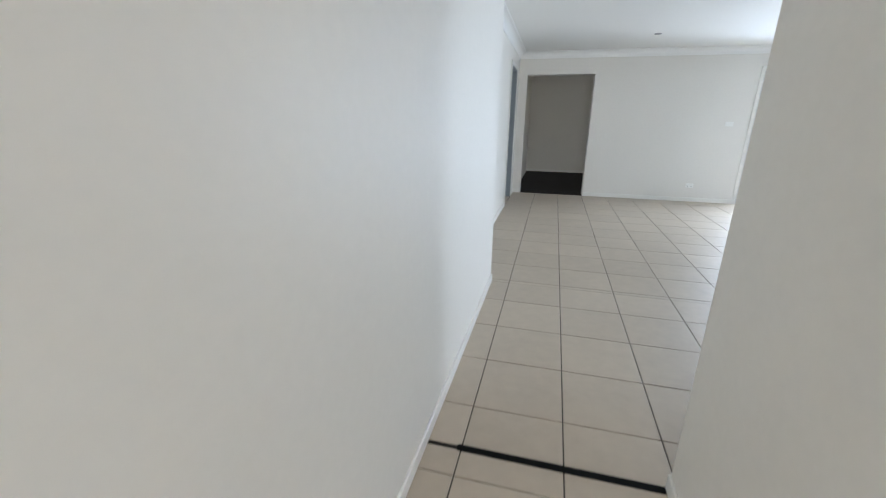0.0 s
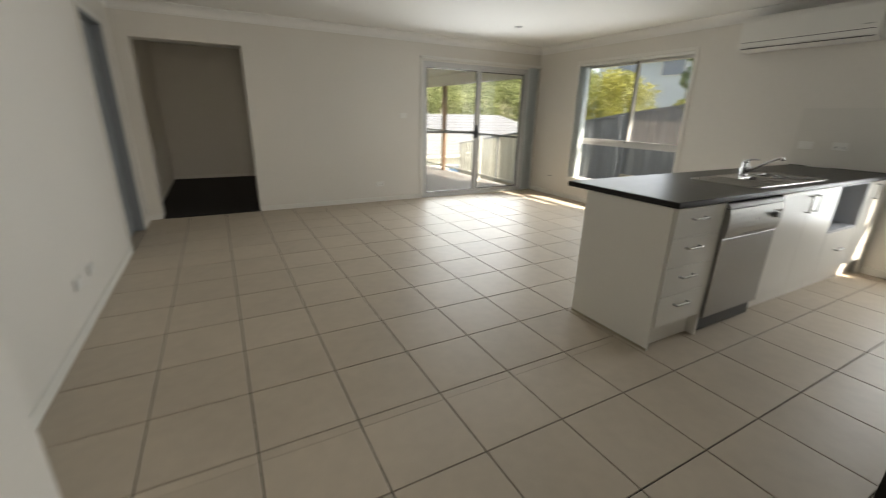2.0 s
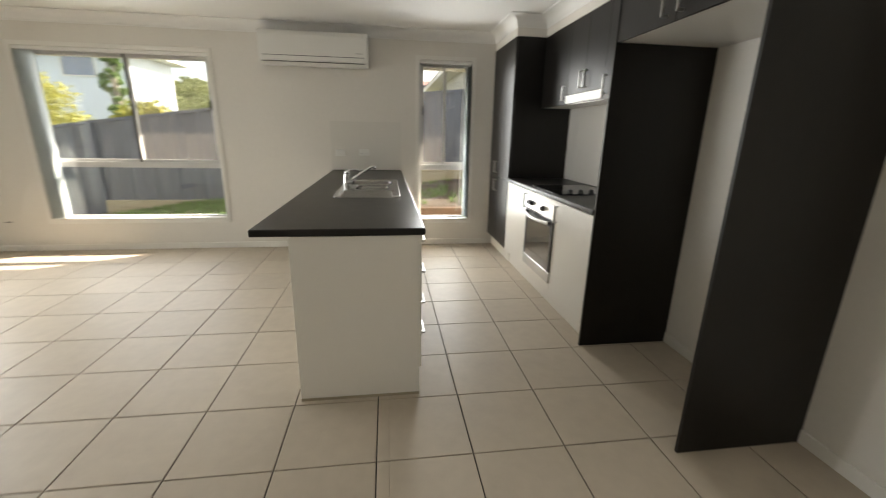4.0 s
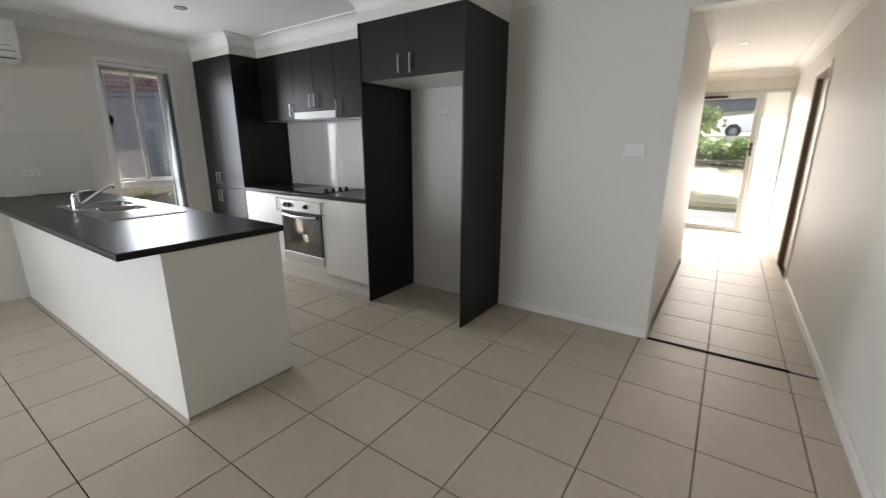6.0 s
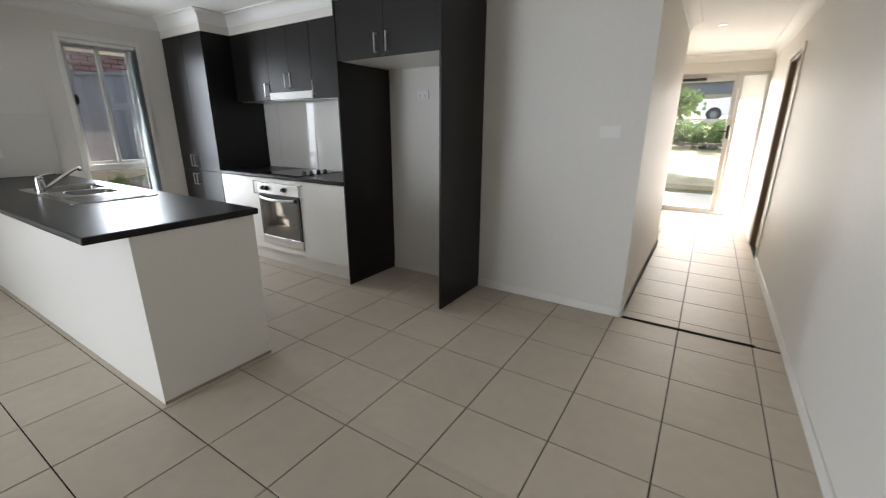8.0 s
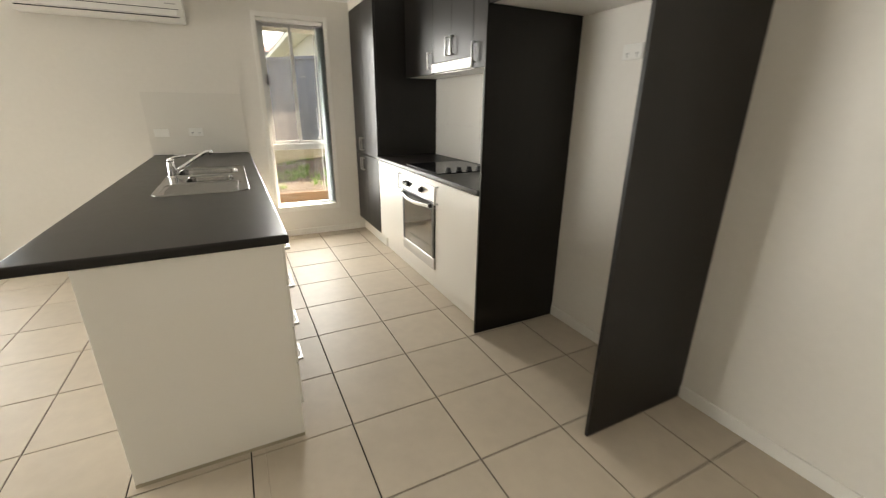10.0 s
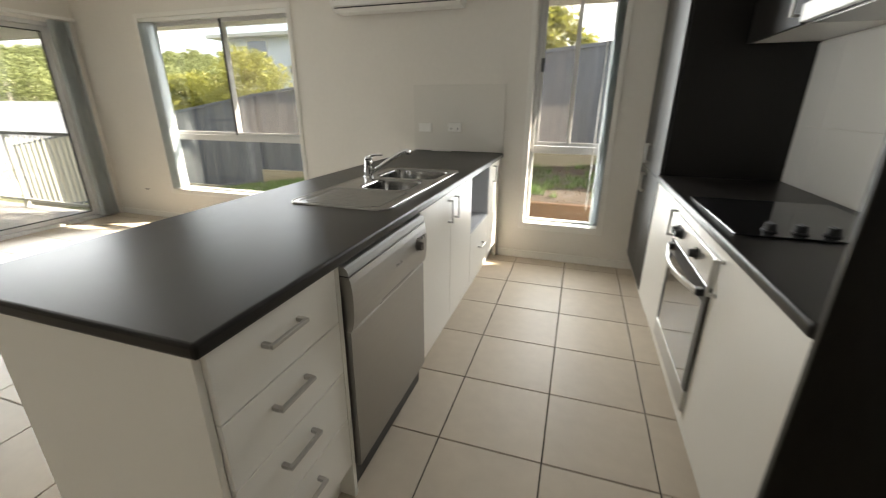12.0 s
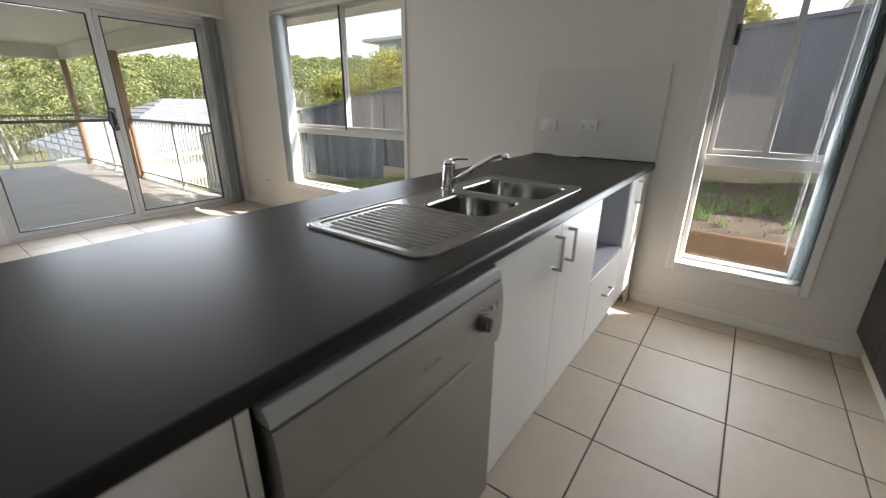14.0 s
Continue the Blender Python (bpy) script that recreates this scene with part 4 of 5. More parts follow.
def rr_loop(x0, y0, x1, y1, rad, z, n=8):
    """Corner-rounded rectangle, counter-clockwise."""
    out = []
    for cx, cy, a0 in ((x1 - rad, y0 + rad, -90), (x1 - rad, y1 - rad, 0), (x0 + rad, y1 - rad, 90), (x0 + rad, y0 + rad, 180)):
        for k in range(n + 1):
            a = radians(a0 + 90 * k / n)
            out.append((cx + rad * math.cos(a), cy + rad * math.sin(a), z))
    return out


def loft(bm, loops):
    """Joins point loops of one length; returns the vertex loops."""
    vl = [[bm.verts.new(p) for p in l] for l in loops]
    for a, b in zip(vl, vl[1:]):
        n = len(a)
        for k in range(n):
            bm.faces.new((a[k], a[(k + 1) % n], b[(k + 1) % n], b[k]))
    return vl


def inset(r, d):
    return (r[0] + d, r[1] + d, r[2] - d, r[3] - d)


DECK = BT + 0.0045
out_r, dr_r = (SX0, SY0, SX1, SY1), (3.142, 3.064, 3.468, 3.462)
bm = bmesh.new()
rim = loft(bm, [rr_loop(*out_r, 0.062, BT + 0.0004), rr_loop(*inset(out_r, 0.0005), 0.0615, BT + 0.003), rr_loop(*inset(out_r, 0.003), 0.059, BT + 0.0065),
                rr_loop(*inset(out_r, 0.009), 0.053, BT + 0.0072), rr_loop(*inset(out_r, 0.015), 0.047, DECK)])[-1]
holes = [rim]
for x0, y0, x1, y1, deep, rad in ((3.492, 3.105, 3.770, 3.372, 0.150, 0.062), (3.808, 3.072, 4.138, 3.442, 0.170, 0.066)):
    r_ = (x0, y0, x1, y1)
    holes.append(loft(bm, [rr_loop(*r_, rad, DECK), rr_loop(*inset(r_, 0.003), rad - 0.003, DECK - 0.001), rr_loop(*inset(r_, 0.006), rad - 0.006, DECK - 0.005),
                           rr_loop(*inset(r_, 0.008), rad - 0.008, DECK - 0.015), rr_loop(*inset(r_, 0.014), rad - 0.014, DECK - deep + 0.030), rr_loop(*inset(r_, 0.020), rad - 0.018, DECK - deep + 0.012),
                           rr_loop(*inset(r_, 0.034), rad - 0.024, DECK - deep + 0.002), rr_loop(*inset(r_, 0.060), rad - 0.034, DECK - deep)])[0])
    last = rr_loop(*inset(r_, 0.060), rad - 0.034, DECK - deep)
    bm.faces.new([bm.verts.new(p) for p in last])
fl_ = loft(bm, [rr_loop(*dr_r, 0.045, DECK), rr_loop(*inset(dr_r, 0.006), 0.039, DECK - 0.0035)])
holes.append(fl_[0])
bm.faces.new([bm.verts.new(p) for p in rr_loop(*inset(dr_r, 0.006), 0.039, DECK - 0.0035)])
es = []
for l in holes:
    for k in range(len(l)):
        es.append(bm.edges.get((l[k], l[(k + 1) % len(l)])))
bmesh.ops.triangle_fill(bm, use_beauty=True, edges=es, normal=(0, 0, 1))
bmesh.ops.remove_doubles(bm, verts=bm.verts, dist=1e-6)
ob = part("basin", bm, M_SINK, sk)
for p in ob.data.polygons:
    p.use_smooth = abs(p.normal.z) < 0.999
for k in range(12):
    x = 3.164 + 0.0255 * k
    bm = bmesh.new()
    y0, y1 = 3.084 + (0.030 if k < 1 else 0), 3.442 - (0.030 if k < 1 else 0)
    sec = [(-0.0085, 0.0), (-0.0058, 0.0030), (0.0, 0.0046), (0.0058, 0.0030), (0.0085, 0.0)]
    rows = [[bm.verts.new((x + u * f, yy, DECK - 0.0036 + q * g)) for u, q in sec] for yy, f, g in ((y0, 0.5, 0.0), (y0 + 0.008, 0.95, 0.85), (y0 + 0.014, 1, 1), (y1 - 0.014, 1, 1), (y1 - 0.008, 0.95, 0.85), (y1, 0.5, 0.0))]
    for r0, r1 in zip(rows, rows[1:]):
        for j in range(4):
            bm.faces.new((r0[j], r0[j + 1], r1[j + 1], r1[j]))
    part("drainer_ridge", bm, M_SINK, sk, smooth=True)
for cx, cy, deep in ((3.63, 3.24, 0.150), (3.97, 3.255, 0.170)):
    bm = bmesh.new()
    z = DECK - deep
    cyl(bm, (cx, cy, z - 0.004), (cx, cy, z + 0.002), 0.042, n=28)
    cyl(bm, (cx, cy, z + 0.002), (cx, cy, z + 0.0035), 0.026, n=24)
    part("drain", bm, M_CHROME, sk, "round basket waste")
bm = bmesh.new()
for k in range(7):
    a = 2 * math.pi * k / 6
    r_ = 0 if k == 6 else 0.011
    cyl(bm, (3.485 + r_ * math.cos(a), 3.072 + r_ * math.sin(a), BT + 0.003), (3.485 + r_ * math.cos(a), 3.072 + r_ * math.sin(a), BT + 0.0042), 0.0025, n=8)
part("overflow_holes", bm, M_DARK, sk)

part("sticker", boxes((3.735, 3.066, BT + 0.0035, 3.775, 3.088, BT + 0.0042)), M_PLASTIC, sk, "small white product sticker")

tp = thing("mixer_tap", "chrome single lever kitchen mixer tap behind the sink", "tap", at=(3.79, 3.455, BT))
bm = bmesh.new()
cyl(bm, (3.79, 3.455, BT + 0.003), (3.79, 3.455, BT + 0.010), 0.029, 0.027, 28)
cyl(bm, (3.79, 3.455, BT + 0.010), (3.79, 3.452, BT + 0.098), 0.0235, 0.0225, 28)
part("body", bm, M_CHROME, tp, smooth=False)
bm = bmesh.new()
tube(bm, [(3.794, 3.440, BT + 0.028), (3.800, 3.380, BT + 0.068), (3.806, 3.315, BT + 0.111), (3.811, 3.262, BT + 0.143), (3.813, 3.240, BT + 0.152), (3.815, 3.218, BT + 0.154)], [0.0125, 0.012, 0.0115, 0.011, 0.011, 0.0115], 14)
cyl(bm, (3.815, 3.222, BT + 0.158), (3.815, 3.220, BT + 0.134), 0.0125, n=16)
part("spout", bm, M_CHROME, tp, smooth=True)
bm = bmesh.new()
cyl(bm, (3.79, 3.452, BT + 0.098), (3.79, 3.450, BT + 0.118), 0.0225, 0.017, 24)
tube(bm, [(3.79, 3.452, BT + 0.112), (3.79, 3.42, BT + 0.126), (3.79, 3.385, BT + 0.130), (3.79, 3.365, BT + 0.129)], [0.010, 0.008, 0.007, 0.006], 10)
part("lever", bm, M_CHROME, tp, smooth=True)

# ---- air conditioner ----
ac = thing("air_conditioner", "white split-system air conditioner high on the wall", "air conditioner", at=(XR, 3.84, 2.0))
bm = bmesh.new()
prof = [(XR - 0.002, 2.000), (XR - 0.13, 2.000), (XR - 0.185, 2.030), (XR - 0.200, 2.075), (XR - 0.202, 2.27), (XR - 0.190, 2.31), (XR - 0.15, 2.322), (XR - 0.002, 2.322)]
vv = [[bm.verts.new((x, y, z)) for x, z in prof] for y in (3.297, 4.386)]
for k in range(len(prof)):
    q = (k + 1) % len(prof)
    bm.faces.new((vv[0][k], vv[0][q], vv[1][q], vv[1][k]))
bm.faces.new(vv[0])
bm.faces.new(vv[1])
bmesh.ops.bevel(bm, geom=bm.edges[:], offset=0.004, segments=2, affect='EDGES')
part("body", bm, M_PLASTIC, ac)
part("louvre", boxes((XR - 0.199, 3.34, 2.034, XR - 0.186, 4.345, 2.075), bevel=0.003), M_PLASTIC, ac, "closed air louvre")
part("outlet_slot", boxes((XR - 0.2005, 3.33, 2.078, XR - 0.192, 4.355, 2.083), (XR - 0.186, 3.33, 2.022, XR - 0.176, 4.355, 2.028)), M_DARK, ac)
part("badge", boxes((XR - 0.2045, 3.345, 2.115, XR - 0.2015, 3.42, 2.123)), M_HANDLE, ac, "small grey badge")

# ---- power points, switches, downlights ----


def wall_plate(name, label, cat, x, y, z, axis, out, w=0.116, h=0.072, kind2="socket"):
    """Plate on a wall; axis 0: the wall runs along x and faces out along y."""
    ob = thing(name, label, cat, group="wall plates", at=(x, y, z))
    bm = bmesh.new()
    def bx(u0, u1, z0, z1, d0, d1, bev=0.0):
        if axis == 0:
            box(bm, x + u0, y + out * d0, z + z0, x + u1, y + out * d1, z + z1, bev)
        else:
            box(bm, x + out * d0, y + u0, z + z0, x + out * d1, y + u1, z + z1, bev)
    bx(-w / 2, w / 2, -h / 2, h / 2, 0.001, 0.010, 0.002)
    part("plate", bm, M_PLASTIC, ob)
    us = (-0.028, 0.028) if kind2 == "socket" else (-0.014, 0.014)
    for u in us:
        bm = bmesh.new()
        bx(u - 0.006, u + 0.006, 0.010 if kind2 == "socket" else -0.010, 0.026 if kind2 == "socket" else 0.010, 0.010, 0.013, 0.001)
        part("rocker", bm, M_PLASTIC, ob)
        if kind2 == "socket":
            bm = bmesh.new()
            bx(u - 0.008, u - 0.004, -0.012, -0.003, 0.0101, 0.0106)
            bx(u + 0.004, u + 0.008, -0.012, -0.003, 0.0101, 0.0106)
            bx(u - 0.0015, u + 0.0015, -0.025, -0.016, 0.0101, 0.0106)
            part("pin_holes", bm, M_DARK, ob)
    return ob


wall_plate("power_point", "white double power point on the splashback", "power point", XR - 0.009, 3.374, 1.112, 1, -1)
wall_plate("isolator_switch", "white isolator switch plate on the splashback", "switch", XR - 0.009, 3.641, 1.106, 1, -1, kind2="switch")
wall_plate("power_point", "white double power point low on the wall", "power point", 2.23, YF, 0.272, 0, -1)
wall_plate("light_switch", "white light switch beside the sliding door", "switch", 2.628, YF, 1.285, 0, -1, kind2="switch")
wall_plate("power_point", "white double power point low on the wall", "power point", XL2, 4.72, 0.31, 1, 1)
wall_plate("power_point", "white double power point low on the wall", "power point", XL2, 5.02, 0.30, 1, 1)
wall_plate("light_switch", "white light switch plate beside the hall opening", "switch", 0.672, YK, 1.322, 0, 1, w=0.135, h=0.08, kind2="switch")
wall_plate("power_point", "white power point inside the fridge space", "power point", 2.222, YK, 1.615, 0, 1)
wall_plate("light_switch", "white light switch in the entry", "switch", XL1, -2.55, 1.2, 1, 1, w=0.072, h=0.116, kind2="switch")
solid("wall_slot", boxes((XR - 0.004, 7.155, 0.322, XR - 0.0005, 7.225, 0.330)), M_DARK, "small dark slot low on the wall", "wall slot")
solid("bench_bracket", boxes((XR - 0.035, 3.40, BT + 0.0005, XR - 0.010, 3.58, BT + 0.010), bevel=0.002), M_PLASTIC, "small white strip lying on the benchtop", "strip")

for x, y in ((1.127, 6.40), (3.740, 6.457), (3.95, 2.51), (0.18, -1.45), (1.127, 3.9)):
    dl = thing("downlight", "round recessed downlight, switched off", "downlight", group="ceiling downlights", at=(x, y, CEIL))
    bm = bmesh.new()
    prof = [(0.046, 0.004), (0.043, -0.006), (0.036, -0.004), (0.034, 0.002)]
    rings = [[bm.verts.new((x + r_ * math.cos(2 * math.pi * k / 28), y + r_ * math.sin(2 * math.pi * k / 28), CEIL - 0.001 + (q if q < 0 else 0))) for k in range(28)] for r_, q in prof]
    for a, b in zip(rings, rings[1:]):
        for k in range(28):
            bm.faces.new((a[k], a[(k + 1) % 28], b[(k + 1) % 28], b[k]))
    part("trim_ring", bm, M_ALUG, dl, "brushed metal ring")
    bm = bmesh.new()
    cyl(bm, (x, y, CEIL - 0.0035), (x, y, CEIL - 0.0005), 0.0335, n=28)
    part("lens", bm, M_HANDLE, dl)

# ---- outdoors: ground ----


def sstep(a, b, v):
    t = min(1, max(0, (v - a) / (b - a)))
    return t * t * (3 - 2 * t)


def fence_base(y):
    return 0.50 - 0.095 * (y - 2.4) if y < 6.5 else 0.11 - 0.155 * (y - 6.5) if y < 16 else -1.36 - 0.08 * (y - 16)


def ground_z(x, y):
    # the lot falls away behind the house and climbs to the street
    back = -0.35 - 0.16 * max(0, y - 7) if y < 22 else -2.75
    front = min(1.72, -0.12 + 0.105 * max(0, -6.5 - y))
    z = front if y < -2 else -0.30 if y < 6 else back
    s = sstep(6.1, 6.6, x) * sstep(-9, -3, y)
    z = z * (1 - s) + s * ((fence_base(y) - 0.03) * 1.0 - 0.10 * (1 - sstep(6.3, 8.0, x)) - 0.30 * (1 - sstep(4.2, 4.7, y)) * (1 - sstep(7.7, 8.0, x)))
    if x > 9:
        f = sstep(9, 30, x)
        z = z * (1 - f) + f * (1.0 if y < 8 else 1.0 - 0.12 * min(20, y - 8))
    d = math.hypot(x - 5, y - 5)
    ang = math.atan2(y - 5, x - 5)
    w = sstep(-0.75, -0.25, ang) * (1 - sstep(2.3, 2.9, ang))
    z += w * 13 * sstep(60, 200, d) * (1 + 0.14 * math.sin(3.1 * ang + 0.8) + 0.05 * math.sin(9 * ang))
    return z


def axis_steps(lo, hi, c0, c1, step):
    v = [c0 + step * k for k in range(int((c1 - c0) / step) + 1)]
    s = step
    while v[-1] < hi:
        s *= 1.22
        v.append(v[-1] + s)
    s = step
    while v[0] > lo:
        s *= 1.22
        v.insert(0, v[0] - s)
    return v


gx, gy = axis_steps(-900, 900, -8, 14, 0.4), axis_steps(-900, 900, -12, 18, 0.5)
house = lambda x, y: -2.9 < x < 5.45 and -3.9 < y < 11.4
gv = [(x, y, min(ground_z(x, y), -0.32) if house(x, y) else ground_z(x, y)) for y in gy for x in gx]
nx_ = len(gx)
gf = [(j * nx_ + i, j * nx_ + i + 1, (j + 1) * nx_ + i + 1, (j + 1) * nx_ + i) for j in range(len(gy) - 1) for i in range(nx_ - 1)]
g = pydata("ground", gv, gf, M_GROUND)
tagged(g, "grassy ground that falls behind the house to a wooded valley", "ground", kind="structure")
for p in g.data.polygons:
    p.use_smooth = True

# garden bed beside the house
bv, bf = [], []
nxs, nys = 20, 40
for j in range(nys + 1):
    for i in range(nxs + 1):
        x, y = 6.29 + 1.66 * i / nxs, -3.0 + 7.4 * j / nys
        bv.append((x, y, 0.27 + (fence_base(y) - 0.30) * (i / nxs) ** 0.8 + 0.025 * noise.noise(Vector((x * 3, y * 3, 0)))))
bf = [(j * (nxs + 1) + i, j * (nxs + 1) + i + 1, (j + 1) * (nxs + 1) + i + 1, (j + 1) * (nxs + 1) + i) for j in range(nys) for i in range(nxs)]
bed = tagged(pydata("garden_bed", bv, bf, M_SOIL), "bare brown garden soil rising to the fence", "garden bed", kind="structure")
rw = thing("retaining_wall", "orange-brown treated timber sleepers along the garden bed", "retaining wall", kind="structure", at=(6.25, 1, -0.2))
for z in (-0.13, 0.075):
    for k in range(3):
        y = -3.0 + 2.46 * k + (0.4 if z < 0 else 0)
        part("sleeper", boxes((6.215, y, z, 6.29, y + 2.45, z + 0.203), bevel=0.008), M_SLEEPER, rw)


def blades(name, spots, label, category, kind="stuff", h=(0.05, 0.14), per=7, m=None):
    rng = random.Random(len(spots))
    v, f = [], []
    for x, y, z in spots:
        for _ in range(per):
            a, l, w = rng.uniform(0, 6.28), rng.uniform(*h), rng.uniform(0.002, 0.0045)
            bx, by = x + rng.uniform(-.02, .02), y + rng.uniform(-.02, .02)
            dx, dy, lean = math.cos(a), math.sin(a), rng.uniform(0.2, 0.9) * l
            n = len(v)
            v += [(bx - dy * w, by + dx * w, z), (bx + dy * w, by - dx * w, z), (bx + dx * lean * .4 + dy * w * .7, by + dy * lean * .4 - dx * w * .7, z + l * .65),
                  (bx + dx * lean * .4 - dy * w * .7, by + dy * lean * .4 + dx * w * .7, z + l * .65), (bx + dx * lean, by + dy * lean, z + l * (0.95 if lean < .5 * l else .8))]
            f += [(n, n + 1, n + 2, n + 3), (n + 3, n + 2, n + 4)]
    return tagged(pydata(name, v, f, m or M_GRASS), label, category, kind=kind)


rng = random.Random(5)
bed_z = lambda x, y: 0.27 + (fence_base(y) - 0.30) * max(0, (x - 6.29) / 1.66) ** 0.8
spots = []
for _ in range(150):
    cx, cy = rng.uniform(6.4, 7.9), rng.uniform(0.6, 4.2)
    spots += [(cx + rng.gauss(0, .04), cy + rng.gauss(0, .04), bed_z(cx, cy) - 0.01) for _ in range(rng.randint(2, 6))]
blades("weeds", spots, "scattered green weeds in the garden soil", "weeds", h=(0.03, 0.14), per=6)
rng2 = random.Random(15)
blades("leaf_litter", [(x, y, bed_z(x, y) + 0.004) for x, y in ((rng2.uniform(6.3, 7.95), rng2.uniform(0.6, 4.3)) for _ in range(900))], "dry brown leaf litter on the soil", "leaf litter", h=(0.012, 0.05), per=2, m=M_LITTER)
blades("lawn_grass", [(x, y, ground_z(x, y) - 0.01) for x, y in ((rng.uniform(5.7, 8.0), rng.uniform(4.3, 9.5)) for _ in range(5200))], "green lawn between the house and the fence", "grass", h=(0.04, 0.11), per=5)

# ---- steel fence ----
FX = 8.0
fe = thing("fence", "dark blue-grey ribbed steel boundary fence", "fence", kind="structure", at=(FX, 4, 0))
ys = [-8.65 + 2.365 * k for k in range(11)]
for ya, yb in zip(ys, ys[1:]):
    bm = bmesh.new()
    n = 48
    top = lambda y: fence_base(y) + 1.52
    cols = []
    for k in range(n + 1):
        y = ya + 0.025 + (yb - ya - 0.05) * k / n
        ph = (k % 8)
        d = 0.0 if ph in (0, 1, 2, 3) else 0.036 if ph in (5, 6) else 0.016
        cols.append([bm.verts.new((FX - d, y, fence_base(y) + 0.02)), bm.verts.new((FX - d, y, top(y)))])
    for a, b in zip(cols, cols[1:]):
        bm.faces.new((a[0], b[0], b[1], a[1]))
    part("panel", bm, M_FENCE if ya < 10 else M_CREAM, fe, "" if ya < 10 else "cream steel fence panel")
    for off, hh in ((1.50, 0.045), (0.0, 0.045)):
        bm = bmesh.new()
        pts = [(FX - 0.045, ya), (FX + 0.012, ya), (FX + 0.012, yb), (FX - 0.045, yb)]
        lo = [bm.verts.new((x, y, fence_base(y) + off)) for x, y in pts]
        hi = [bm.verts.new((x, y, fence_base(y) + off + hh)) for x, y in pts]
        bm.faces.new(lo)
        bm.faces.new(hi)
        for k in range(4):
            bm.faces.new((lo[k], lo[(k + 1) % 4], hi[(k + 1) % 4], hi[k]))
        part("rail", bm, M_FENCE, fe)
    part("post", boxes((FX - 0.055, yb - 0.028, fence_base(yb) - 0.2, FX + 0.015, yb + 0.028, fence_base(yb) + 1.555)), M_FENCE, fe)
    part("plinth", boxes((FX - 0.075, ya + 0.02, fence_base(yb) - 0.18, FX + 0.03, yb - 0.02, fence_base(yb) + (0.26 if ya < 4 else 0.24)), bevel=0.006), M_PLINTH, fe, "pale timber plinth")

# ---- house outside: eaves, roof ----
rf = thing("house_roof", "low roof with white eaves lining round the house", "roof", kind="structure", at=(1.5, 4, 2.5))
# the front overhang is unseen, added deep to hold sun off the door
part("eaves_lining", boxes((XR + 0.19, -4.35, 2.185, 5.86, YF + 0.25, 2.205), (-2.6, -5.05, 2.30, XR + 0.25, -3.82, 2.32)), M_SOFFIT, rf)
part("fascia", boxes((5.86, -4.35, 2.105, 5.90, 8.0, 2.33), (-2.6, -5.10, 2.22, 5.90, -5.05, 2.42)), M_SOFFIT, rf, "cream fascia and gutter")
part("roof_sheet", boxes((-2.8, -5.05, 2.53, 5.90, 14.1, 2.60), (-2.8, -4.0, 2.60, 4.9, 10.9, 3.1), (-2.0, -3.0, 3.1, 3.6, 9.5, 3.7)), M_ROOF, rf)
solid("porch_slab", boxes((-1.2, -6.3, -0.30, 2.6, -3.82, -0.03), bevel=0.01), M_CONC, "pale concrete porch at the front door", "porch", kind="structure")

# ---- deck ----
DX0, DX1, DY0, DY1, DZ = 2.74, 5.20, YF + 0.25, 13.86, -0.03
dk = thing("deck", "weathered timber deck of long narrow boards", "deck", kind="structure", at=(4, 10.8, DZ))
y = DY0 + 0.003
board = finish(boxes((DX0, -0.0435, -0.022, DX1, 0.0435, 0.0), bevel=0.003), "deck_board", M_DECK)
rng = random.Random(3)
while y < DY1 - 0.05:
    b = new("board", board)
    b.location = (0, y + 0.045, DZ + rng.uniform(-0.001, 0.001))
    place(b, dk)
    y += 0.0925
part("joist_frame", boxes((DX0, DY0, DZ - 0.16, DX1, DY0 + 0.05, DZ - 0.024), (DX0, DY1 - 0.05, DZ - 0.16, DX1, DY1, DZ - 0.024), (DX1 - 0.05, DY0, DZ - 0.16, DX1, DY1, DZ - 0.024)), M_POST, dk)
for py in (8.6, 10.75, 13.75):
    part("stump", boxes((5.0, py, -2.6, 5.1, py + 0.1, DZ - 0.16)), M_POST, dk)
bl = thing("balustrade", "pale metal balustrade with slim upright bars and a dark top rail", "balustrade", kind="structure", at=(5.1, 11, DZ))
RT = 0.95
part("top_rail", boxes((5.075, DY0 + 0.05, RT - 0.035, 5.125, 13.80, RT), (DX0 + 0.01, 13.755, RT - 0.035, 5.075, 13.805, RT), bevel=0.006), M_RAILTOP, bl, "dark top rail")
part("bottom_rail", boxes((5.085, DY0 + 0.05, 0.055, 5.115, 13.80, 0.085), (DX0 + 0.01, 13.765, 0.055, 5.085, 13.795, 0.085)), M_RAIL, bl)
rod = finish(boxes((-0.008, -0.008, 0.085, 0.008, 0.008, RT - 0.035)), "baluster", M_RAIL)
y = DY0 + 0.12
while y < 13.72:
    b = new("baluster", rod)
    b.location = (5.10, y, 0)
    place(b, bl)
    y += 0.105
x = DX0 + 0.06
while x < 5.0:
    b = new("baluster", rod)
    b.location = (x, 13.78, 0)
    place(b, bl)
    x += 0.105
pp = finish(boxes((-0.022, -0.022, DZ + 0.001, 0.022, 0.022, RT - 0.035), (-0.045, -0.045, DZ + 0.001, 0.045, 0.045, DZ + 0.010)), "rail_post", M_RAIL)
for x, y in ((5.10, DY0 + 0.07), (5.10, 9.3), (5.10, 12.2), (3.9, 13.78), (2.77, 13.78)):
    b = new("rail_post", pp)
    b.location = (x, y, 0)
    place(b, bl)
dr_ = thing("deck_roof", "flat deck roof with pale lining, beams and stained timber posts", "deck roof", kind="structure", at=(4, 11, 2.2))
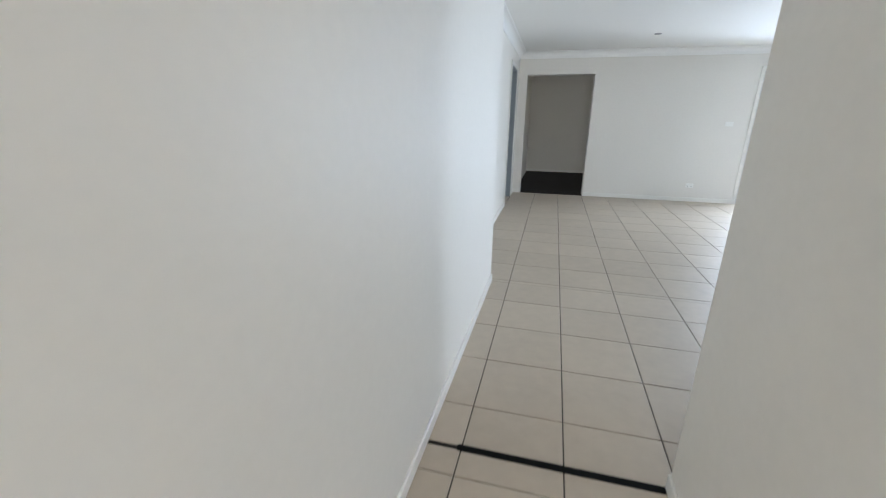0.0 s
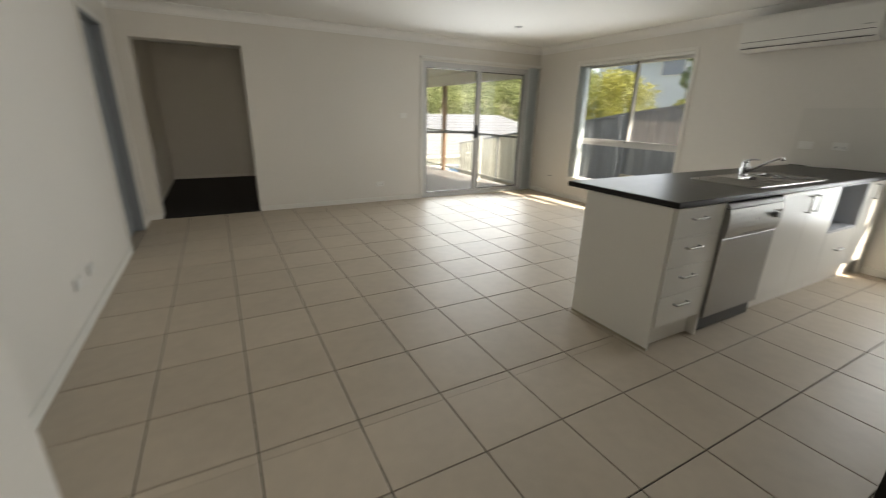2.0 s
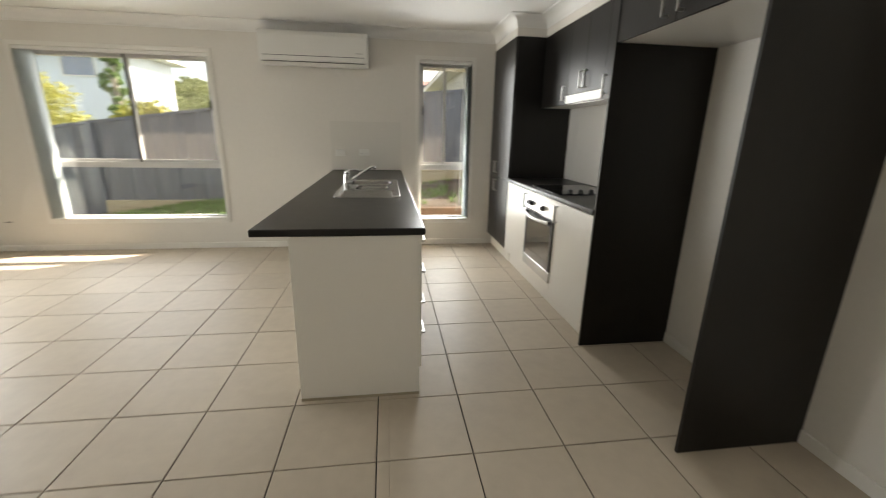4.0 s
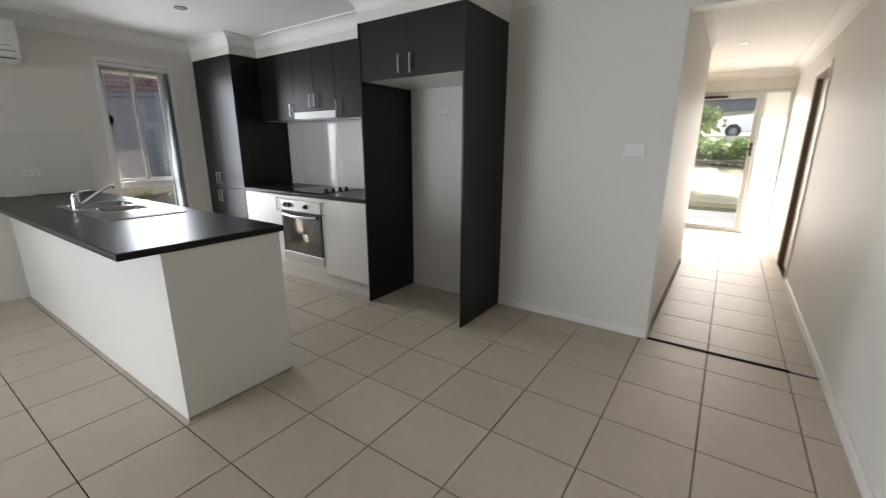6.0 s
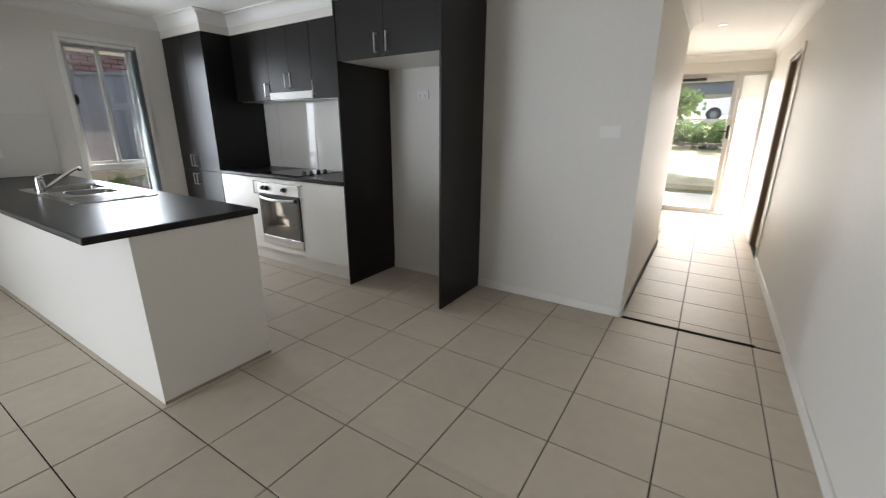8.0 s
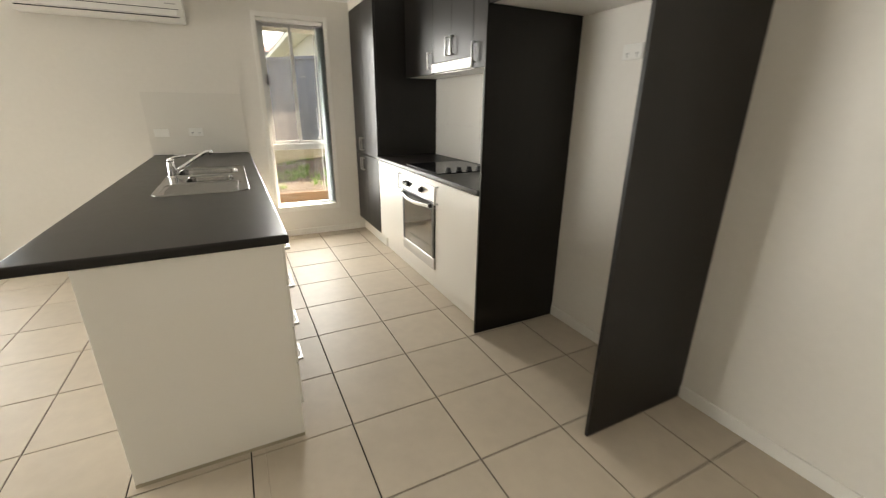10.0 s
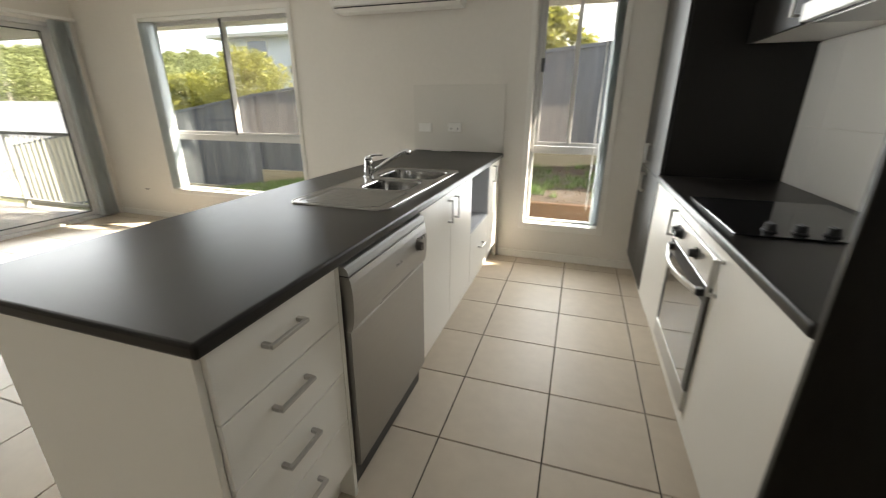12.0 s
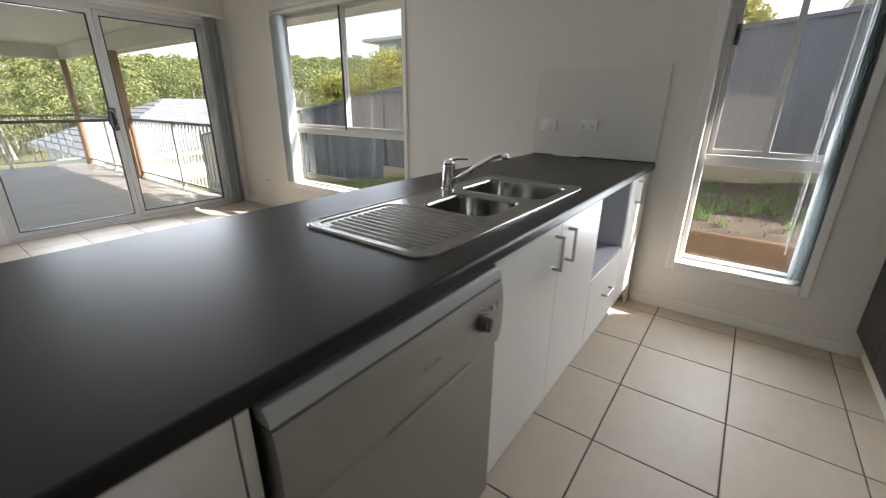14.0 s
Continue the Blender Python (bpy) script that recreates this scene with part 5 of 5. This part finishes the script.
part("lining", boxes((DX0, YF + 0.25, 2.20, 5.86, 14.0, 2.22)), M_SOFFIT, dr_)
part("beam", boxes((5.06, YF + 0.25, 1.965, 5.16, 13.9, 2.198)), M_SOFFIT, dr_)
part("beam", boxes((DX0, 13.74, 1.965, 5.058, 13.84, 2.198)), M_SOFFIT, dr_)
part("gutter", boxes((5.86, 8.0, 2.105, 5.90, 14.1, 2.33), (DX0, 14.0, 2.105, 5.86, 14.1, 2.33)), M_SOFFIT, dr_)
for x, y in ((5.03, 13.62), (5.03, 10.86)):
    part("post", boxes((x, y, DZ + 0.0005, x + 0.09, y + 0.09, 1.964), bevel=0.004), M_POST, dr_)
part("floodlight", boxes((4.87, 13.70, 1.90, 4.97, 13.74, 1.96), bevel=0.008), M_PLASTIC, dr_, "small white floodlight")

# ---- trees ----


def crown_mesh(rng, clumps, per, size, squash=0.75):
    """Leaf cards: small bent quads round many clump centres."""
    v, f = [], []
    for cx, cy, cz, cr in clumps:
        for _ in range(per):
            d = Vector((rng.gauss(0, 1), rng.gauss(0, 1), rng.gauss(0, 1))).normalized() * cr * rng.uniform(0.35, 1.25)
            p = Vector((cx + d.x, cy + d.y, cz + d.z * squash))
            nn = d.normalized() + 1.0 * Vector((rng.gauss(0, 1), rng.gauss(0, 1), rng.gauss(0, 1)))
            u = nn.cross(Vector((rng.gauss(0, 1), rng.gauss(0, 1), rng.gauss(0, 1)))).normalized()
            w = nn.cross(u).normalized()
            s = size * rng.uniform(0.6, 1.5)
            n = len(v)
            v += [tuple(p - u * s), tuple(p + w * s * 0.45), tuple(p + u * s), tuple(p - w * s * 0.45)]
            f.append((n, n + 1, n + 2, n + 3))
    return v, f


def tree(label, x, y, z, height, spread, m, seed, leaf=0.09, per=260, clump_n=26, trunk=0.09, low=0.25, bark=None):
    rng = random.Random(seed)
    ob = thing("tree", label, "tree", group="garden trees", at=(x, y, z))
    bm = bmesh.new()
    mid = Vector((x + rng.uniform(-.2, .2), y + rng.uniform(-.2, .2), z + height * 0.5))
    tube(bm, [(x, y, z - 0.2), (x + 0.03, y, z + height * 0.25), mid, (mid.x, mid.y, z + height * 0.8)], [trunk, trunk * 0.8, trunk * 0.5, trunk * 0.15], 10)
    clumps = []
    for k in range(clump_n):
        a = rng.uniform(0, 6.28)
        hz = rng.uniform(low, 1.0)
        rr = spread * math.sin(math.pi * min(0.93, max(0.12, (hz - low) / (1.06 - low) * 0.75 + 0.22))) * rng.uniform(0.35, 1.0)
        c = (x + rr * math.cos(a), y + rr * math.sin(a), z + height * hz, spread * rng.uniform(0.22, 0.46))
        clumps.append(c)
        if k % 2 == 0:
            s = Vector((x, y, z + height * max(0.15, hz - 0.35)))
            tube(bm, [s, (s + Vector(c[:3])) / 2 + Vector((0, 0, 0.1)), Vector(c[:3])], [trunk * 0.35, trunk * 0.2, trunk * 0.06], 6)
    part("trunk", bm, bark or M_BARK, ob)
    v, f = crown_mesh(rng, clumps, per, leaf)
    cr = pydata("crown", v, f, m)
    place(cr, ob)
    return ob


tree("yellow-green leafy tree behind the fence", 16.0, 15.0, -0.4, 3.35, 1.7, M_LEAFY, 1, leaf=0.065, clump_n=46, per=330)
tree("yellow-green leafy tree behind the fence", 16.2, 18.4, -0.8, 2.9, 1.6, M_LEAFY, 2, leaf=0.065, clump_n=44, per=330)
tree("low pale green shrub behind the fence", 14.0, 10.1, 0.2, 1.65, 1.0, M_LEAFY, 12, leaf=0.09, clump_n=24, per=200, low=0.1, trunk=0.05)
tree("slim dark green conifer beside the pale house", 19.2, 13.75, 0.5, 4.0, 0.42, M_LEAFG, 4, leaf=0.06, clump_n=80, per=110, low=0.08)
tree("tall green tree far behind the fence", 40.0, 5.2, 0.8, 7.2, 3.6, M_LEAFY, 9, leaf=0.2, clump_n=40, per=260, trunk=0.2)
tree("leafy garden tree in the front yard", 1.75, -9.2, 0.1, 3.6, 1.35, M_LEAFG, 6, leaf=0.09, clump_n=26, per=200, low=0.35)
for k, (x, y, s) in enumerate(((0.1, -13.6, 1.1), (1.1, -14.2, 1.0), (-0.9, -13.2, 1.0), (2.2, -13.8, 1.0), (-2.0, -14.0, 1.1))):
    rng = random.Random(20 + k)
    sh = thing("shrub", "dense green shrub on the front lawn", "shrub", group="front yard shrubs", at=(x, y, ground_z(x, y)))
    z0 = ground_z(x, y)
    cl = [(x + rng.uniform(-.6, .6) * s, y + rng.uniform(-.5, .5) * s, z0 + rng.uniform(.15, .75) * s, rng.uniform(.22, .38) * s) for _ in range(12)]
    v, f = crown_mesh(rng, cl, 150, 0.07)
    place(pydata("crown", v, f, M_LEAFG), sh)
    bm = bmesh.new()
    for c in cl[:5]:
        tube(bm, [(x, y, z0 - 0.1), ((x + c[0]) / 2, (y + c[1]) / 2, (z0 + c[2]) / 2 + 0.1), c[:3]], [0.03, 0.02, 0.006], 6)
    part("stems", bm, M_BARK, sh)

# wooded hillside: many crowns in one sheet of canopy, with pale trunks
rs = np.random.RandomState(11)
cl, trunks = [], []
for k in range(1750):
    d, a = 62 + 150 * rs.rand() ** 0.85, rs.uniform(0.0, 1.95)
    x, y = 5 + d * math.cos(a), 5 + d * math.sin(a)
    z, hgt, sc_ = ground_z(x, y), rs.uniform(4.5, 7.5), rs.uniform(1.5, 3.0)
    for _ in range(6):
        ox, oy = rs.normal(0, sc_ * 0.6, 2)
        cl.append((x + ox, y + oy, z + hgt * rs.uniform(0.45, 1.0), sc_ * rs.uniform(0.42, 0.85), d))
    if d < 120 and k % 2 == 0:
        trunks.append((x, y, z, hgt, rs.uniform(-.6, .6), rs.uniform(-.6, .6)))
cl = np.array(cl)
per = 84
cc = np.repeat(cl, per, axis=0)
dv = rs.normal(0, 1, (len(cc), 3))
dv /= np.linalg.norm(dv, axis=1, keepdims=True)
p = cc[:, :3] + dv * (cc[:, 3] * rs.uniform(0.8, 1.08, len(cc)))[:, None] * np.array([1, 1, 0.7])
nrm = dv + 0.45 * rs.normal(0, 1, (len(cc), 3))
u = np.cross(nrm, rs.normal(0, 1, (len(cc), 3)))
u /= np.linalg.norm(u, axis=1, keepdims=True)
w = np.cross(nrm, u)
w /= np.linalg.norm(w, axis=1, keepdims=True)
s = (rs.uniform(0.09, 0.19, len(cc)) * (0.7 + cc[:, 4] / 130))[:, None]
quad = np.stack([p - u * s, p + w * s * .6, p + u * s, p - w * s * .6], 1).reshape(-1, 3)
nq = len(cc)
me = bpy.data.meshes.new("hillside_forest")
me.vertices.add(nq * 4)
me.vertices.foreach_set("co", quad.ravel())
me.loops.add(nq * 4)
me.loops.foreach_set("vertex_index", np.arange(nq * 4))
me.polygons.add(nq)
me.polygons.foreach_set("loop_start", np.arange(nq) * 4)
me.update(calc_edges=True)
me.materials.append(M_LEAF)
tagged(new("hillside_forest", me), "dense eucalypt forest covering the hillside", "forest", kind="stuff")
tv, tf = [], []
for x, y, z, hgt, lx, ly in trunks:
    n = len(tv)
    for q, (zz, rr) in enumerate(((z - 0.5, 0.16), (z + hgt * .85, 0.06))):
        for k in range(5):
            b = 2 * math.pi * k / 5
            tv.append((x + lx * q + rr * math.cos(b), y + ly * q + rr * math.sin(b), zz))
    for k in range(5):
        tf.append((n + k, n + (k + 1) % 5, n + 5 + (k + 1) % 5, n + 5 + k))
tagged(pydata("forest_trunks", tv, tf, M_BARK), "pale eucalypt trunks on the hillside", "tree trunks", kind="stuff")

# ---- neighbouring houses ----


def hip_roof(x0, y0, x1, y1, ze, zr, over=0.5, courses=0):
    """Hip roof with its ridge along the longer side, stepped in tile courses."""
    bm = bmesh.new()
    x0, y0, x1, y1 = x0 - over, y0 - over, x1 + over, y1 + over
    half = min(x1 - x0, y1 - y0) / 2
    n = max(1, courses)
    prev = None
    for k in range(n):
        for s in ((k / n, 0.0), ((k + 1) / n, -0.03 if courses else 0.0)):
            t, dz = s
            q = half * min(t, 0.995)
            z = ze + (zr - ze) * t + (0.03 if courses and s[1] == 0 else 0)
            cur = [bm.verts.new(p) for p in ((x0 + q, y0 + q, z), (x1 - q, y0 + q, z), (x1 - q, y1 - q, z), (x0 + q, y1 - q, z))]
            if prev:
                for i in range(4):
                    bm.faces.new((prev[i], prev[(i + 1) % 4], cur[(i + 1) % 4], cur[i]))
            prev = cur
    bm.faces.new(prev)
    return bm


def neighbour(label, x0, y0, x1, y1, z0, ze, zr, wall_m, roof_m, windows, courses=0, over=0.5):
    """Windows: (face, from, to, bottom, top); face 'x' looks to lower x, 'y' to lower y."""
    ob = thing("house", label, "house", group="neighbouring houses", at=((x0 + x1) / 2, (y0 + y1) / 2, z0))
    w = part("wall", boxes((x0, y0, z0 - 0.5, x1, y1, ze)), wall_m, ob)
    part("roof", hip_roof(x0, y0, x1, y1, ze, zr, over, courses), roof_m, ob)
    part("eaves", boxes((x0 - over, y0 - over, ze - 0.16, x1 + over, y1 + over, ze - 0.002)), M_FENCE if roof_m not in (M_ROOF, M_ROOFP) else M_RAIL, ob)
    for face, a, b, c, d in windows:
        if face == 'x':
            wn = part("window", rect_frame(1, a, b, x0 - 0.05, x0 + 0.01, c, d, 0.06), M_ALU, ob)
            bm = bmesh.new()
            bar(bm, 1, a + 0.06, b - 0.06, x0 - 0.02, x0 - 0.004, c + 0.06, d - 0.06, 0)
        else:
            wn = part("window", rect_frame(0, a, b, y0 - 0.05, y0 + 0.01, c, d, 0.06), M_ALU, ob)
            bm = bmesh.new()
            bar(bm, 0, a + 0.06, b - 0.06, y0 - 0.02, y0 - 0.004, c + 0.06, d - 0.06, 0)
        part("pane", bm, M_WINDARK, wn)
    return ob


neighbour("low house with a pale grey tiled hip roof down the slope", 7.0, 20.5, 20.0, 28.0, -3.4, -0.62, 1.31, M_RENDER2, M_ROOFP, [('y', 10.5, 12.3, -2.4, -1.2), ('y', 14, 16, -2.4, -1.2)], courses=13)
neighbour("low house with a grey tiled hip roof down the slope", -9.0, 24.0, 2.5, 33.0, -3.9, -1.9, -0.1, M_RENDER2, M_ROOFP, [('y', -3, -1, -3.4, -2.4)], courses=12)
neighbour("two-storey pale blue rendered house with a flat dark eave", 22.0, 14.6, 26.0, 21.7, -1.0, 4.75, 5.2, M_RENDER, M_ROOF,
          [('x', 15.95, 17.35, 3.5, 4.5), ('x', 18.9, 20.3, 3.5, 4.5), ('x', 17.0, 19.0, 0.4, 1.7)], over=0.7)
neighbour("white house with dark louvred windows and a red roof", 27.0, -7.0, 34.0, 2.2, -0.5, 4.1, 5.0, M_RENDER2, M_RED, [('x', -0.4, 0.9, 2.6, 3.8), ('x', 1.6, 2.6, 2.6, 3.8), ('x', -3.5, -2, 2.6, 3.8)], over=0.6)
neighbour("dark house across the street", -5.0, -46.0, 9.0, -38.0, 2.0, 5.2, 7.2, M_FENCE, M_ROOF, [], over=0.6)

# brick house behind the fence
bh = thing("brick_house", "purple-brown brick house with a tiled roof just behind the fence", "house", group="neighbouring houses", at=(13, -3.5, 0.5))
part("wall", boxes((10.26, -9.0, 0.2, 17.0, 1.25, 2.95)), M_MORTAR, bh, "pale mortar")
part("roof", hip_roof(10.2, -9.0, 17.0, 1.2, 2.96, 4.6, 0.45, 10), M_ROOF, bh)
part("eaves", boxes((9.76, -9.45, 2.84, 17.45, 1.65, 2.955)), M_SOFFIT, bh)
bk = finish(boxes((-0.055, -0.115, 0, 0.055, 0.115, 0.076), bevel=0.004), "brick", M_BRICK)
for c in range(12):
    for k in range(14):
        yy = 1.12 - 0.24 * k - (0.12 if c % 2 else 0)
        b = new("brick", bk)
        b.location = (10.25, yy, 1.92 + 0.086 * c)
        place(b, bh)
bmj = bmesh.new()
for c in range(26):
    z = 0.23 + 0.086 * c if c < 19 else None
    if z is None or z > 1.88:
        continue
    box(bmj, 10.195, -9.0, z, 10.27, 1.24, z + 0.076)
part("lower_bricks", bmj, M_BRICK, bh)

# ---- front yard ----
fv, ff = [], []
for j in range(25):
    for i in range(25):
        x, y = -7 + 16 * i / 24, -22.4 + 15.2 * j / 24
        fv.append((x, y, ground_z(x, y) + 0.025 + 0.015 * noise.noise(Vector((x * 2, y * 2, 0)))))
for j in range(24):
    for i in range(24):
        ff.append((j * 25 + i, j * 25 + i + 1, (j + 1) * 25 + i + 1, (j + 1) * 25 + i))
tagged(pydata("front_lawn", fv, ff, M_LAWN), "dry sun-bleached front lawn sloping to the street", "lawn", kind="structure")
fv = [(x, y, z) for y, z in ((-29.6, 1.83), (-34, 3.0), (-37.9, 4.1)) for x in (-30, 30)]
tagged(pydata("far_verge", fv, [(0, 1, 3, 2), (2, 3, 5, 4)], M_LAWN), "dry grass verge across the street", "verge", kind="structure")
solid("road", boxes((-60, -29.5, 1.70, 60, -22.3, 1.795)), M_CONC, "pale sunlit concrete street beyond the lawn", "road", kind="structure")
solid("kerb", boxes((-60, -22.3, 1.40, 60, -22.15, 1.86)), M_CONC, "pale concrete kerb strip", "kerb", kind="structure")
solid("garden_edge", boxes((-2.6, -7.25, -0.1, 3.2, -7.13, 0.06), bevel=0.01), M_PLINTH, "pale timber garden edging by the porch", "garden edging", kind="structure")
ut = thing("utility_truck", "white utility truck parked on the street", "vehicle", at=(-1.4, -24.3, 1.795))
bm = bmesh.new()
prof = [(1.10, 2.05), (1.12, 2.90), (-0.55, 2.94), (-0.62, 3.46), (-1.9, 3.52), (-2.7, 2.95), (-3.9, 2.82), (-4.0, 2.05)]
vv = [[bm.verts.new((x, yy, z)) for x, z in prof] for yy in (-25.2, -23.45)]
for k in range(len(prof)):
    q = (k + 1) % len(prof)
    bm.faces.new((vv[0][k], vv[0][q], vv[1][q], vv[1][k]))
bm.faces.new(vv[0])
bm.faces.new(vv[1])
bmesh.ops.bevel(bm, geom=bm.edges[:], offset=0.06, segments=2, affect='EDGES')
part("body", bm, M_CARW, ut)
for wx in (0.25, -3.0):
    for wy in (-23.52, -25.13):
        bm = bmesh.new()
        cyl(bm, (wx, wy - 0.11, 2.105), (wx, wy + 0.11, 2.105), 0.31, n=24)
        w = part("wheel", bm, M_TYRE, ut, "black rubber tyre")
        bm = bmesh.new()
        cyl(bm, (wx, wy - 0.115, 2.105), (wx, wy + 0.115, 2.105), 0.19, n=20)
        part("rim", bm, M_ALUG, w)
    bm = bmesh.new()
    cyl(bm, (wx, -23.44, 2.12), (wx, -23.46, 2.12), 0.37, n=24)
    part("wheel_arch", bm, M_DARK, ut)
part("side_window", boxes((-1.9, -23.448, 2.90, -0.75, -23.44, 3.35), bevel=0.003), M_WINDARK, ut)
part("tail_light", boxes((1.12, -23.50, 2.40, 1.165, -23.42, 2.65)), M_RED, ut)

# ---- floor tiles ----
PITCH, GX, GY, GAP = 0.41715, 0.0741, 0.2692, 0.0055
fl = thing("floor", "large beige matt-gloss floor tiles with dark grout", "tiled floor", kind="structure")
zones = [(XL1, -3.57, XH, 1.236), (XH, -3.57, 2.3, -1.09), (XL1, 1.262, XR, YL), (XL2, YL, XR, YF), (XL2 - 0.12, LD[0], XL2, LD[1]), (-2.40, 6.02, XL2 - 0.12, YF)]
tiles = {}


def tile_mesh(w, h):
    key = (round(w, 3), round(h, 3))
    if key not in tiles:
        c, t = 0.0022, 0.0
        bm = bmesh.new()
        lo = [bm.verts.new((sx * w / 2, sy * h / 2, -0.0055)) for sx, sy in ((-1, -1), (1, -1), (1, 1), (-1, 1))]
        ed = [bm.verts.new((sx * w / 2, sy * h / 2, -0.0014)) for sx, sy in ((-1, -1), (1, -1), (1, 1), (-1, 1))]
        hi = [bm.verts.new((sx * (w / 2 - c), sy * (h / 2 - c), t)) for sx, sy in ((-1, -1), (1, -1), (1, 1), (-1, 1))]
        bm.faces.new(hi)
        for k in range(4):
            bm.faces.new((lo[k], lo[(k + 1) % 4], ed[(k + 1) % 4], ed[k]))
            bm.faces.new((ed[k], ed[(k + 1) % 4], hi[(k + 1) % 4], hi[k]))
        tiles[key] = finish(bm, "tile", M_TILE)
    return tiles[key]


rng = random.Random(8)
for x0, y0, x1, y1 in zones:
    i0, i1 = math.floor((x0 - GX) / PITCH), math.ceil((x1 - GX) / PITCH)
    j0, j1 = math.floor((y0 - GY) / PITCH), math.ceil((y1 - GY) / PITCH)
    for j in range(j0, j1):
        for i in range(i0, i1):
            a, b = max(x0, GX + i * PITCH + GAP / 2), min(x1, GX + (i + 1) * PITCH - GAP / 2)
            c, d = max(y0, GY + j * PITCH + GAP / 2), min(y1, GY + (j + 1) * PITCH - GAP / 2)
            if b - a < 0.012 or d - c < 0.012:
                continue
            ob = new("tile", tile_mesh(b - a, d - c))
            ob.location = ((a + b) / 2, (c + d) / 2, rng.uniform(-0.0004, 0.0003))
            ob.parent = fl
